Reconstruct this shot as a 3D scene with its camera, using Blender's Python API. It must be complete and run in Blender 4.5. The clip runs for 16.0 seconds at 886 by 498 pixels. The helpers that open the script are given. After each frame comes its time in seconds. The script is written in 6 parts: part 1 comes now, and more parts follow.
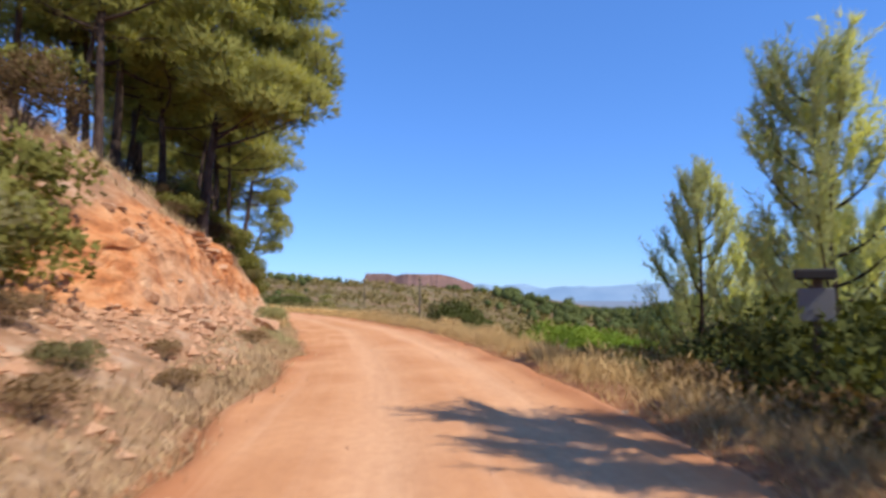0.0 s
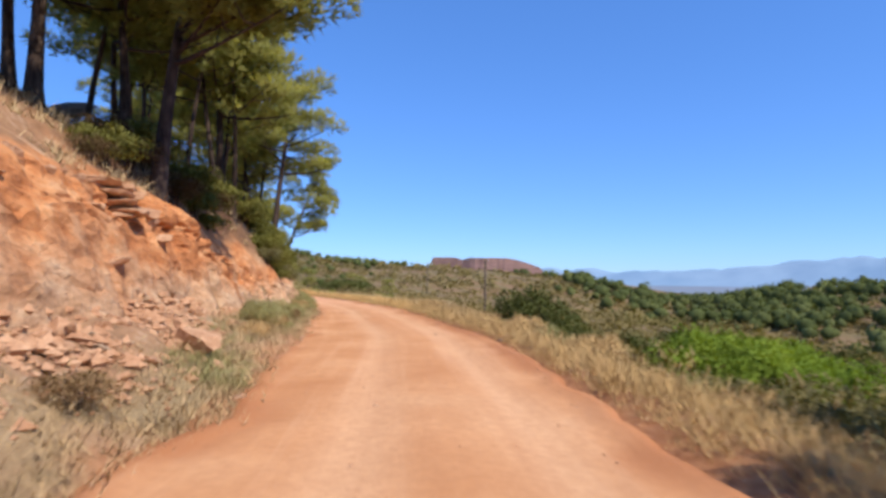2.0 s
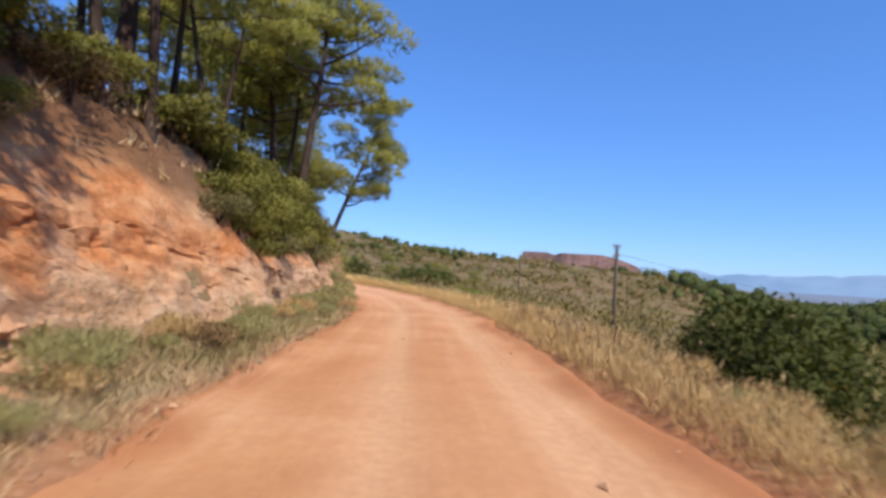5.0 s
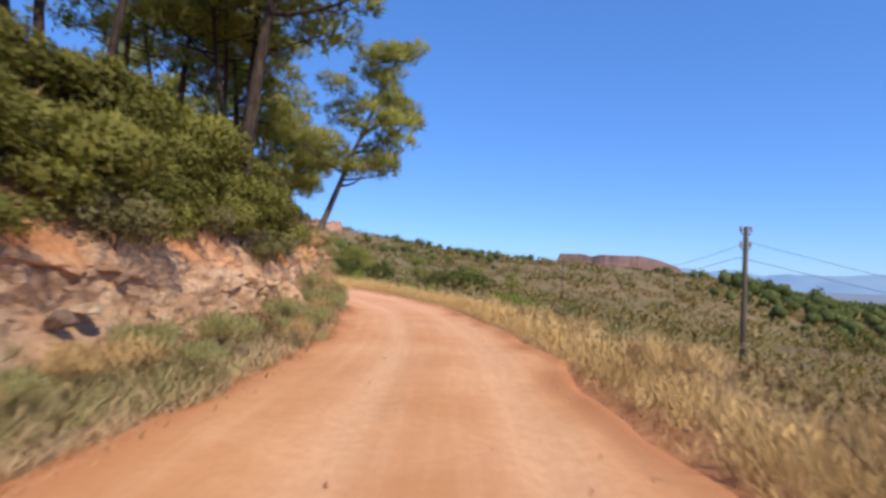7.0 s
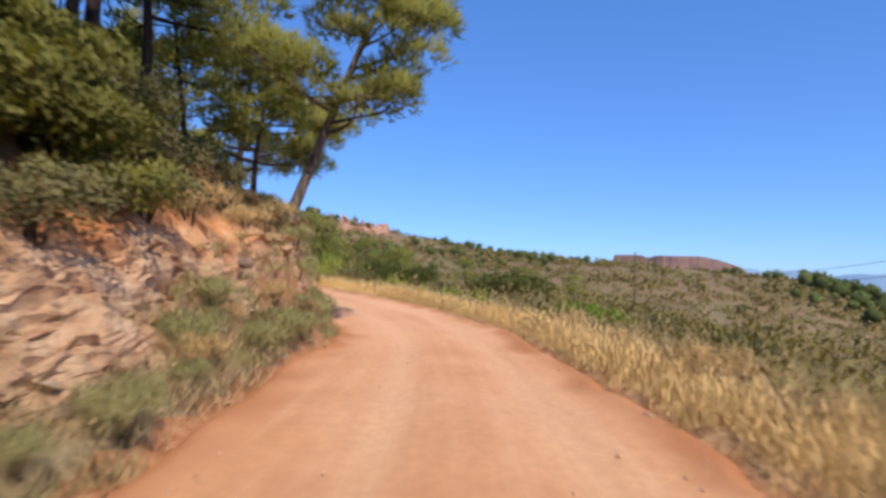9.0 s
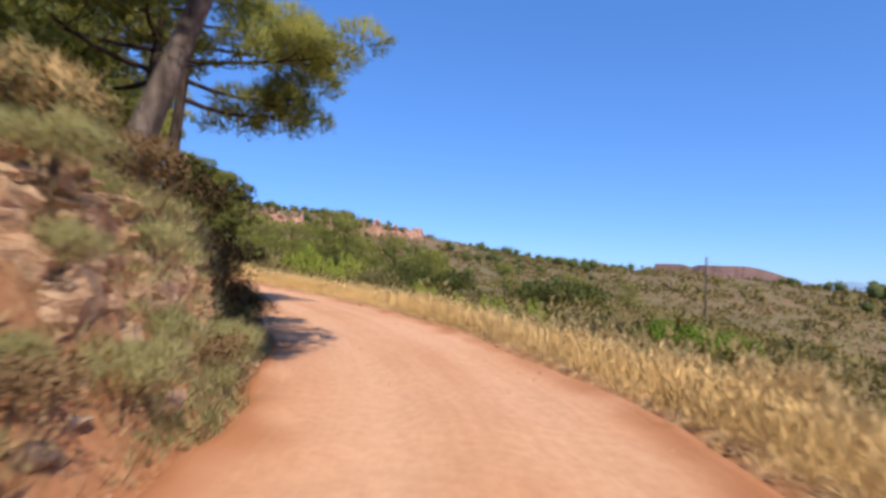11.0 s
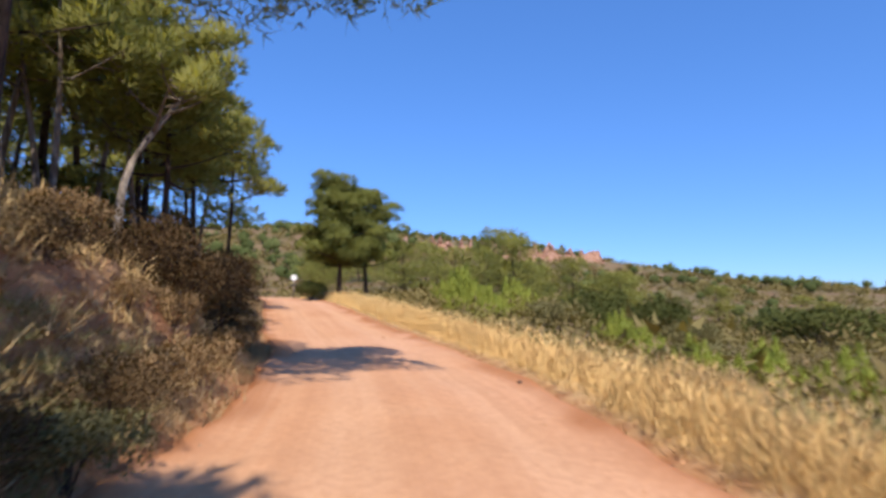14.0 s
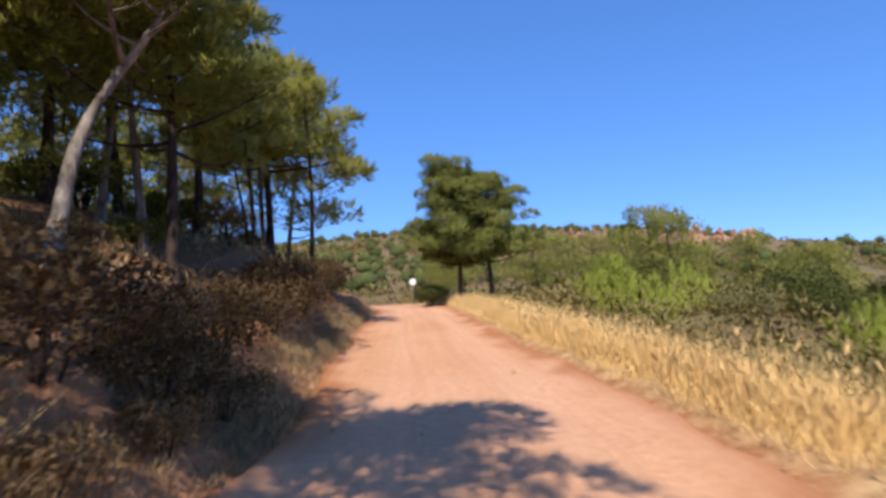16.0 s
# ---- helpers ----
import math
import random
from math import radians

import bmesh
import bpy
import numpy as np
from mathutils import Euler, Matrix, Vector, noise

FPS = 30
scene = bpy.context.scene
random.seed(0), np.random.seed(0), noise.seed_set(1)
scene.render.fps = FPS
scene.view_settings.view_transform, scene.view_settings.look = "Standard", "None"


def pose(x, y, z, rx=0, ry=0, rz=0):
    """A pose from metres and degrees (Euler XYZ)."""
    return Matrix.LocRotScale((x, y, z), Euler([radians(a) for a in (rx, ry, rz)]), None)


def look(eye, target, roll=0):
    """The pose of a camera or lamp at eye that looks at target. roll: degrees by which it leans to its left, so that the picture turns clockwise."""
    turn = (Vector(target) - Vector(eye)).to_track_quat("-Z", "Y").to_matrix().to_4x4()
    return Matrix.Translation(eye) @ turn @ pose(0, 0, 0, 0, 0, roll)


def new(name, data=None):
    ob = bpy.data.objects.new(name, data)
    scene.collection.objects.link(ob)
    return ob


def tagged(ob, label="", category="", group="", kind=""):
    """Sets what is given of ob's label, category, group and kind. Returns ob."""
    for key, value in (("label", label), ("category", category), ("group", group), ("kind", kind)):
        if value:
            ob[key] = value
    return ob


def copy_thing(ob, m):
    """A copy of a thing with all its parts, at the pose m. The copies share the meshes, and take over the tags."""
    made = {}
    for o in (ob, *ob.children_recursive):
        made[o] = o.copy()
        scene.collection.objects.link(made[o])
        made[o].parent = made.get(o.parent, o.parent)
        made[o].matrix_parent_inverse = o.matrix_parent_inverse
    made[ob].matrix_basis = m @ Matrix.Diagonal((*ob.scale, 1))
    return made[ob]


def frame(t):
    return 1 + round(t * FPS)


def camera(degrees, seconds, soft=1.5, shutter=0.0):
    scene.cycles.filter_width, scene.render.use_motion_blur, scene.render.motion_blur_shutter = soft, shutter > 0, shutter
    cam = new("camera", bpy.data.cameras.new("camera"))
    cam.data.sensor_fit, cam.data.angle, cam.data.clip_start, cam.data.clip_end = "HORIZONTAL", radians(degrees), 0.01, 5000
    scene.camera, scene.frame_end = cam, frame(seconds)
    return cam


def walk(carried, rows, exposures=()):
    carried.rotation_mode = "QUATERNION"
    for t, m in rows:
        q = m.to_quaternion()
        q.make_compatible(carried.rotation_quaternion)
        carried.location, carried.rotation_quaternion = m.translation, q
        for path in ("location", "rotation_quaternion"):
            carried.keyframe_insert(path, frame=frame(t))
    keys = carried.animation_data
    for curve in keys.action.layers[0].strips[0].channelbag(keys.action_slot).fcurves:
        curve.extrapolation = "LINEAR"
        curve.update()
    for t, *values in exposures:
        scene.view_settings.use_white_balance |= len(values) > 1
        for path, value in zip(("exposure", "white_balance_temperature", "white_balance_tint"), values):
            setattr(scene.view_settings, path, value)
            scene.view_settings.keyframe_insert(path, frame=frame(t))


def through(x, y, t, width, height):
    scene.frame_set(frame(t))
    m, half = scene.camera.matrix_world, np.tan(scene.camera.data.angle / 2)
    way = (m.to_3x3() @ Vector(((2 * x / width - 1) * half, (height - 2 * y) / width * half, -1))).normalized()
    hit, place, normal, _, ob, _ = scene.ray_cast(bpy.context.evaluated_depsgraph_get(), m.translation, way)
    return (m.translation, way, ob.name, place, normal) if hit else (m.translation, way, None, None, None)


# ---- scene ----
cam = camera(74.4, 16.0, soft=3.1, shutter=0.5)
METRES, EYE, TILT, LEAN, TURN = 60.0, 1.45, 4.0, 0.0, 0.0
ROWS = [
    (0.0, 0.0, 0.0, 0.0, 0.0, 0.0, 0.0),
    (0.5, 0.0009, 0.0318, -0.0016, -0.13, 0.29, 0.36),
    (1.0, 0.0014, 0.0597, -0.0031, 0.95, -1.35, -0.21),
    (1.5, -0.0003, 0.0903, -0.0057, 3.3, -1.64, -0.2),
    (2.0, -0.003, 0.1171, -0.0075, 6.56, -1.55, 0.29),
    (2.5, -0.0079, 0.1478, -0.0098, 9.62, -1.76, -0.1),
    (3.0, -0.0118, 0.1758, -0.0124, 11.05, -2.75, -1.08),
    (3.5, -0.0167, 0.2084, -0.0152, 11.81, -2.45, -1.66),
    (6.0, -0.0519, 0.3664, -0.0295, 17.7, -2.32, -0.92),
    (6.5, -0.0603, 0.4002, -0.0325, 18.31, -2.17, -0.65),
    (7.0, -0.0686, 0.4307, -0.0353, 18.83, -2.07, -0.67),
    (7.5, -0.0787, 0.466, -0.0384, 19.62, -1.69, -0.26),
    (8.0, -0.0897, 0.4977, -0.0413, 20.83, -1.71, 0.19),
    (8.5, -0.1029, 0.5337, -0.0445, 22.5, -1.83, 0.33),
    (11.0, -0.172, 0.6853, -0.0583, 27.22, -1.05, -0.2),
    (11.5, -0.1863, 0.7145, -0.0606, 28.78, -0.87, -0.3),
    (12.0, -0.1992, 0.7386, -0.0624, 30.51, -0.46, -0.13),
    (12.5, -0.2155, 0.7651, -0.0641, 33.65, 0.28, 0.78),
    (13.0, -0.2322, 0.7876, -0.0652, 37.01, 0.45, 1.45),
    (13.5, -0.2513, 0.8111, -0.0662, 40.6, 1.24, 2.45),
    (14.0, -0.2692, 0.8305, -0.0665, 44.1, 2.05, 2.5),
    (14.5, -0.2908, 0.8516, -0.0672, 48.03, 2.72, 3.17),
    (15.0, -0.3099, 0.8694, -0.0679, 51.21, 2.82, 4.0),
    (15.5, -0.3326, 0.8874, -0.0687, 54.25, 1.62, 5.52),
    (16.0, -0.3507, 0.9018, -0.0694, 56.88, 2.97, 6.76),
]
walk(cam, [(t, pose(0, 0, EYE, TILT, LEAN, TURN) @ pose(METRES * x, METRES * y, METRES * z, 90 + pitch, roll, yaw)) for t, x, y, z, yaw, pitch, roll in ROWS], exposures=[(0.0, 0.14), (2.0, 0.12), (5.0, 0.02), (7.0, 0.0), (11.0, 0.03), (16.0, 0.09)])

# ---- light: clear morning, sun behind the viewer at first, a little to the right ----
SUN_FROM, SUN_HIGH = Vector((0.81, -0.59, 0.0)).normalized(), radians(48)
sky_world = bpy.data.worlds.new("clear_sky")
scene.world = sky_world
sky_world.use_nodes = True
wn = sky_world.node_tree
wn.nodes.clear()
sky = wn.nodes.new("ShaderNodeTexSky")
sky.sky_type, sky.sun_disc = "NISHITA", False
sky.sun_elevation, sky.sun_rotation = SUN_HIGH, math.atan2(SUN_FROM.x, SUN_FROM.y)
sky.altitude, sky.air_density, sky.dust_density, sky.ozone_density = 300, 0.9, 0.0, 4.0
bg = wn.nodes.new("ShaderNodeBackground")
bg.inputs["Strength"].default_value = 0.16
wout = wn.nodes.new("ShaderNodeOutputWorld")
rich = wn.nodes.new("ShaderNodeHueSaturation")
rich.inputs["Saturation"].default_value = 1.15
wn.links.new(sky.outputs[0], rich.inputs["Color"])
deep = wn.nodes.new("ShaderNodeMix")
deep.data_type, deep.blend_type = "RGBA", "MULTIPLY"
deep.inputs[0].default_value, deep.inputs[7].default_value = 1.0, (0.74, 0.88, 1.24, 1.0)
wn.links.new(rich.outputs[0], deep.inputs[6])
# Gamma of 0.6 and a gain per channel reshape the sky's colours.
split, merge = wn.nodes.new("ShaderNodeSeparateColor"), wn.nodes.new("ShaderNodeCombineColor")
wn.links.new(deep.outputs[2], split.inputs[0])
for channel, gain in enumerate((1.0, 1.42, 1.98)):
    sky_gamma, lift = wn.nodes.new("ShaderNodeMath"), wn.nodes.new("ShaderNodeMath")
    sky_gamma.operation, lift.operation = "POWER", "MULTIPLY"
    sky_gamma.inputs[1].default_value, lift.inputs[1].default_value = 0.6, gain
    wn.links.new(split.outputs[channel], sky_gamma.inputs[0])
    wn.links.new(sky_gamma.outputs[0], lift.inputs[0])
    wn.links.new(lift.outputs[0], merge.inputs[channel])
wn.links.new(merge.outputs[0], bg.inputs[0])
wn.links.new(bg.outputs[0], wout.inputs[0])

sun_data = bpy.data.lights.new("sun", "SUN")
sun_data.energy, sun_data.angle, sun_data.color = 5.0, radians(0.53), (1.0, 0.93, 0.82)
sun = new("sun", sun_data)
sun.matrix_world = look((SUN_FROM * math.cos(SUN_HIGH) + Vector((0, 0, math.sin(SUN_HIGH)))) * 60, (0, 0, 0))


# ---- materials ----
class Nodes:
    """A small hand for wiring a procedural material."""

    def __init__(self, name):
        self.mat = bpy.data.materials.new(name)
        self.mat.use_nodes = True
        self.t = self.mat.node_tree
        self.t.nodes.clear()
        self.out = self.add("ShaderNodeOutputMaterial")

    def add(self, kind, **inputs):
        n = self.t.nodes.new(kind)
        for key, value in inputs.items():
            self.put(n.inputs[key.replace("_", " ")], value)
        return n

    def put(self, socket, value):
        if isinstance(value, bpy.types.NodeSocket):
            self.t.links.new(value, socket)
        else:
            socket.default_value = value

    def coords(self, local=False):
        if local:
            return self.add("ShaderNodeTexCoord").outputs["Object"]
        return self.add("ShaderNodeNewGeometry").outputs["Position"]

    def noise(self, where, scale, detail=4.0, rough=0.6, stretch=None):
        if stretch:
            m = self.add("ShaderNodeMapping")
            self.put(m.inputs["Vector"], where)
            m.inputs["Scale"].default_value = stretch
            where = m.outputs[0]
        n = self.add("ShaderNodeTexNoise", Vector=where, Scale=scale, Detail=detail, Roughness=rough)
        return n.outputs["Fac"]

    def ramp(self, fac, stops):
        n = self.add("ShaderNodeValToRGB", Fac=fac)
        while len(n.color_ramp.elements) < len(stops):
            n.color_ramp.elements.new(0.5)
        for e, (p, c) in zip(n.color_ramp.elements, stops):
            e.position, e.color = p, (*c, 1.0)
        return n.outputs["Color"]

    def mix(self, fac, a, b, how="MIX"):
        n = self.t.nodes.new("ShaderNodeMix")
        n.data_type, n.blend_type = "RGBA", how
        for socket, value in ((n.inputs[0], fac), (n.inputs[6], a), (n.inputs[7], b)):
            self.put(socket, (*value, 1.0) if isinstance(value, tuple) and len(value) == 3 else value)
        return n.outputs[2]

    def sums(self, op, a, b=0.0, clamp=False):
        n = self.t.nodes.new("ShaderNodeMath")
        n.operation, n.use_clamp = op, clamp
        self.put(n.inputs[0], a)
        self.put(n.inputs[1], b)
        return n.outputs[0]

    def attribute(self, name):
        n = self.t.nodes.new("ShaderNodeAttribute")
        n.attribute_name = name
        return n.outputs["Fac"]

    def bump(self, height, strength, distance):
        return self.add("ShaderNodeBump", Height=height, Strength=strength, Distance=distance).outputs[0]

    def surface(self, colour, rough=0.9, normal=None, metal=0.0, gloss=0.3):
        n = self.add("ShaderNodeBsdfPrincipled")
        self.put(n.inputs["Base Color"], (*colour, 1.0) if isinstance(colour, tuple) else colour)
        self.put(n.inputs["Roughness"], rough)
        n.inputs["Metallic"].default_value = metal
        n.inputs["Specular IOR Level"].default_value = gloss
        if normal is not None:
            self.put(n.inputs["Normal"], normal)
        self.t.links.new(n.outputs[0], self.out.inputs["Surface"])
        return self.mat

    def leaf(self, colour, through=0.35, tint=(1.25, 1.2, 0.5)):
        """A thin leaf: light from the other side comes through, yellower."""
        d = self.add("ShaderNodeBsdfDiffuse", Color=colour, Roughness=0.6)
        t = self.add("ShaderNodeBsdfTranslucent", Color=self.mix(1.0, colour, tint, "MULTIPLY"))
        m = self.add("ShaderNodeMixShader", Fac=through)
        self.t.links.new(d.outputs[0], m.inputs[1])
        self.t.links.new(t.outputs[0], m.inputs[2])
        self.t.links.new(m.outputs[0], self.out.inputs["Surface"])
        return self.mat


def road_material():
    n = Nodes("orange_dirt")
    p = n.coords()
    wide = n.noise(p, 0.5, 3)
    fine = n.noise(p, 9.0, 6, 0.7)
    grit = n.noise(p, 70.0, 3, 0.7)
    c = n.ramp(wide, [(0.3, (0.54, 0.24, 0.10)), (0.55, (0.64, 0.315, 0.145)), (0.75, (0.71, 0.39, 0.20))])
    c = n.mix(n.sums("MULTIPLY", n.attribute("track"), 0.7), c, (0.73, 0.425, 0.235))
    c = n.mix(n.sums("MULTIPLY", n.attribute("pink"), 0.58), c, (0.81, 0.445, 0.275))
    c = n.mix(n.attribute("edge"), c, (0.45, 0.18, 0.075))
    c = n.mix(n.ramp(fine, [(0.35, (0.0, 0.0, 0.0)), (0.7, (0.4, 0.4, 0.4))]), c, (0.42, 0.18, 0.08))
    c = n.mix(n.ramp(grit, [(0.6, (0.0, 0.0, 0.0)), (0.75, (0.45, 0.45, 0.45))]), c, (0.75, 0.52, 0.36))
    lanes = n.add("ShaderNodeCombineXYZ")
    n.put(lanes.inputs[0], n.sums("MULTIPLY", n.attribute("lane"), 2.4))
    n.put(lanes.inputs[1], n.sums("MULTIPLY", n.attribute("station"), 0.07))
    streak = n.noise(lanes.outputs[0], 1.3, 4, 0.6)
    c = n.mix(n.ramp(streak, [(0.32, (0.28, 0.28, 0.28)), (0.5, (0.0, 0.0, 0.0))]), c, (0.50, 0.235, 0.115))
    c = n.mix(n.ramp(streak, [(0.52, (0.0, 0.0, 0.0)), (0.7, (0.2, 0.2, 0.2))]), c, (0.80, 0.50, 0.31))
    h = n.sums("ADD", fine, n.sums("MULTIPLY", grit, 0.4))
    return n.surface(c, 0.95, n.bump(h, 0.5, 0.03), gloss=0.1)


def ground_material():
    n = Nodes("dry_soil")
    p = n.coords()
    wide = n.noise(p, 0.12, 4)
    mid = n.noise(p, 0.9, 5, 0.65)
    fine = n.noise(p, 7.0, 5, 0.7)
    soil = n.ramp(mid, [(0.3, (0.155, 0.092, 0.05)), (0.5, (0.24, 0.147, 0.082)), (0.7, (0.325, 0.21, 0.125))])
    straw = n.ramp(fine, [(0.3, (0.13, 0.105, 0.048)), (0.6, (0.225, 0.175, 0.085))])
    c = n.mix(n.ramp(wide, [(0.4, (0.0, 0.0, 0.0)), (0.62, (1.0, 1.0, 1.0))]), soil, straw)
    scrub = n.ramp(fine, [(0.3, (0.115, 0.10, 0.045)), (0.65, (0.21, 0.175, 0.085))])
    patches = n.noise(p, 0.22, 5, 0.7)
    c = n.mix(n.ramp(patches, [(0.5, (0.0, 0.0, 0.0)), (0.6, (0.7, 0.7, 0.7))]), c, scrub)
    red = n.ramp(fine, [(0.3, (0.30, 0.11, 0.045)), (0.55, (0.44, 0.19, 0.085)), (0.75, (0.52, 0.28, 0.15))])
    c = n.mix(n.attribute("earth"), c, red)
    c = n.mix(n.attribute("straw"), c, n.ramp(fine, [(0.3, (0.66, 0.44, 0.20)), (0.6, (0.86, 0.63, 0.33))]))
    stone = n.ramp(n.noise(p, 0.05, 6, 0.75), [(0.35, (0.13, 0.075, 0.062)), (0.6, (0.23, 0.135, 0.11))])
    c = n.mix(n.attribute("cliff"), c, stone)
    # Far ground tinted blue-grey: distance haze painted into its colour.
    c = n.mix(n.attribute("plain_haze"), c, (0.20, 0.235, 0.28))
    c = n.mix(n.attribute("scar"), c, n.ramp(n.noise(p, 0.35, 5, 0.7), [(0.35, (0.20, 0.095, 0.06)), (0.5, (0.42, 0.21, 0.13)), (0.68, (0.55, 0.33, 0.22))]))
    return n.surface(c, 0.95, n.bump(n.sums("ADD", fine, mid), 0.6, 0.06), gloss=0.1)


def bank_material():
    n = Nodes("cut_bank_rock")
    p = n.coords()
    wide = n.noise(p, 0.35, 4, 0.6)
    mid = n.noise(p, 1.7, 6, 0.68, (1.0, 1.0, 1.8))
    fine = n.noise(p, 11.0, 6, 0.72)
    red = n.ramp(mid, [(0.28, (0.27, 0.085, 0.03)), (0.48, (0.55, 0.215, 0.08)), (0.62, (0.66, 0.32, 0.14)), (0.78, (0.66, 0.44, 0.27))])
    pale = n.ramp(mid, [(0.3, (0.34, 0.185, 0.095)), (0.5, (0.55, 0.335, 0.19)), (0.72, (0.68, 0.48, 0.31))])
    c = n.mix(n.ramp(n.sums("ADD", wide, n.sums("MULTIPLY", n.attribute("pale"), 0.25)), [(0.5, (0.0, 0.0, 0.0)), (0.66, (0.9, 0.9, 0.9))]), red, pale)
    c = n.mix(n.ramp(fine, [(0.5, (0.0, 0.0, 0.0)), (0.68, (0.55, 0.55, 0.55))]), c, (0.20, 0.10, 0.055))
    dust = n.ramp(fine, [(0.3, (0.20, 0.105, 0.05)), (0.6, (0.38, 0.215, 0.11))])
    rubble = n.ramp(mid, [(0.35, (0.22, 0.13, 0.075)), (0.52, (0.40, 0.22, 0.12)), (0.66, (0.60, 0.42, 0.28))])
    dust = n.mix(n.sums("MULTIPLY", n.attribute("scree"), 0.8), dust, rubble)
    # Pine litter, dark enough to paint in the shade under the trees too.
    litter_shade = n.ramp(fine, [(0.3, (0.075, 0.036, 0.02)), (0.6, (0.18, 0.09, 0.046))])
    dust = n.mix(n.sums("MULTIPLY", n.attribute("litter_shade"), 0.85), dust, litter_shade)
    turf = n.ramp(fine, [(0.3, (0.20, 0.155, 0.075)), (0.6, (0.36, 0.28, 0.15))])
    dust = n.mix(n.attribute("turf"), dust, turf)
    c = n.mix(n.attribute("soil"), c, dust)
    c = n.mix(n.sums("MULTIPLY", n.attribute("road_dust"), 0.85), c, n.ramp(fine, [(0.3, (0.36, 0.15, 0.065)), (0.7, (0.52, 0.26, 0.13))]))
    h = n.sums("ADD", n.sums("MULTIPLY", mid, 1.4), n.sums("MULTIPLY", fine, 0.6))
    return n.surface(c, 0.92, n.bump(h, 0.8, 0.09), gloss=0.15)


def rock_material(name, dark, light):
    n = Nodes(name)
    p = n.coords(True)
    shift = n.add("ShaderNodeObjectInfo").outputs["Random"]
    v = n.add("ShaderNodeVectorMath", Vector=p)
    n.t.links.new(shift, v.inputs[1])
    mid = n.noise(v.outputs[0], 3.0, 6, 0.7)
    fine = n.noise(v.outputs[0], 17.0, 5, 0.7)
    c = n.ramp(mid, [(0.3, dark), (0.68, light)])
    c = n.mix(n.ramp(fine, [(0.55, (0.0, 0.0, 0.0)), (0.75, (0.5, 0.5, 0.5))]), c, tuple(0.45 * a for a in dark))
    return n.surface(c, 0.9, n.bump(n.sums("ADD", mid, fine), 0.7, 0.05), gloss=0.2)


def bark_material(name, dark, light):
    n = Nodes(name)
    p = n.coords(True)
    plates = n.noise(p, 9.0, 5, 0.65, (1.0, 1.0, 0.28))
    wide = n.noise(p, 1.2, 3)
    c = n.ramp(plates, [(0.36, tuple(0.35 * a for a in dark)), (0.5, dark), (0.68, light)])
    c = n.mix(n.ramp(wide, [(0.4, (0.0, 0.0, 0.0)), (0.7, (0.6, 0.6, 0.6))]), c, light)
    return n.surface(c, 0.92, n.bump(plates, 0.9, 0.06), gloss=0.15)


def leaf_material(name, stops, through=0.3, tint=(1.25, 1.2, 0.5), scale=0.8, each_leaf=0.42):
    """Colours change leaf by leaf and in slow waves through the crown."""
    n = Nodes(name)
    p = n.coords(True)
    info = n.add("ShaderNodeObjectInfo").outputs["Random"]
    each = n.add("ShaderNodeNewGeometry").outputs["Random Per Island"]
    wave = n.noise(p, scale, 3)
    f = n.sums("ADD", n.sums("MULTIPLY", each, each_leaf), n.sums("MULTIPLY", wave, 0.75))
    f = n.sums("ADD", f, n.sums("MULTIPLY", n.sums("SUBTRACT", info, 0.5), 0.18))
    f = n.sums("SUBTRACT", f, 0.1 - (0.42 - each_leaf) / 2, True)
    return n.leaf(n.ramp(f, stops), through, tint)


ROAD_MAT, GROUND_MAT, BANK_MAT = road_material(), ground_material(), bank_material()
RED_ROCK = rock_material("red_rock", (0.36, 0.16, 0.075), (0.70, 0.43, 0.26))
PALE_ROCK = rock_material("pale_rock", (0.32, 0.20, 0.12), (0.60, 0.43, 0.28))
BROWN_ROCK = rock_material("brown_rock", (0.15, 0.085, 0.055), (0.36, 0.23, 0.16))
# Bark colour lowered to the tone of trunks standing in shade.
BARK = bark_material("pine_bark", (0.05, 0.032, 0.025), (0.105, 0.073, 0.056))
GREY_BARK = bark_material("grey_pine_bark", (0.11, 0.08, 0.062), (0.27, 0.21, 0.17))
PALE_BARK = bark_material("pale_pine_bark", (0.17, 0.13, 0.105), (0.41, 0.34, 0.28))
NEEDLES = leaf_material("pine_needles", [(0.1, (0.20, 0.195, 0.07)), (0.45, (0.34, 0.335, 0.115)), (0.75, (0.46, 0.44, 0.155)), (0.95, (0.50, 0.41, 0.19))], 0.5, each_leaf=0.14)
YOUNG_NEEDLES = leaf_material("young_pine_needles", [(0.1, (0.34, 0.36, 0.16)), (0.5, (0.54, 0.55, 0.28)), (0.9, (0.68, 0.67, 0.40))], 0.5, each_leaf=0.2)
FAR_NEEDLES = leaf_material("far_pine_needles", [(0.1, (0.065, 0.082, 0.03)), (0.6, (0.125, 0.145, 0.05)), (0.95, (0.21, 0.22, 0.08))], 0.2, scale=0.05)
LENTISK = leaf_material("dark_green_leaves", [(0.1, (0.08, 0.08, 0.025)), (0.5, (0.19, 0.18, 0.05)), (0.9, (0.34, 0.30, 0.085))], each_leaf=0.22)
BRIGHT_LEAF = leaf_material("bright_green_leaves", [(0.1, (0.09, 0.14, 0.022)), (0.5, (0.20, 0.28, 0.045)), (0.9, (0.34, 0.40, 0.075))], 0.35, each_leaf=0.22)
OLIVE_LEAF = leaf_material("grey_green_leaves", [(0.1, (0.11, 0.10, 0.045)), (0.5, (0.21, 0.185, 0.085)), (0.9, (0.32, 0.27, 0.13))], 0.25, each_leaf=0.22)
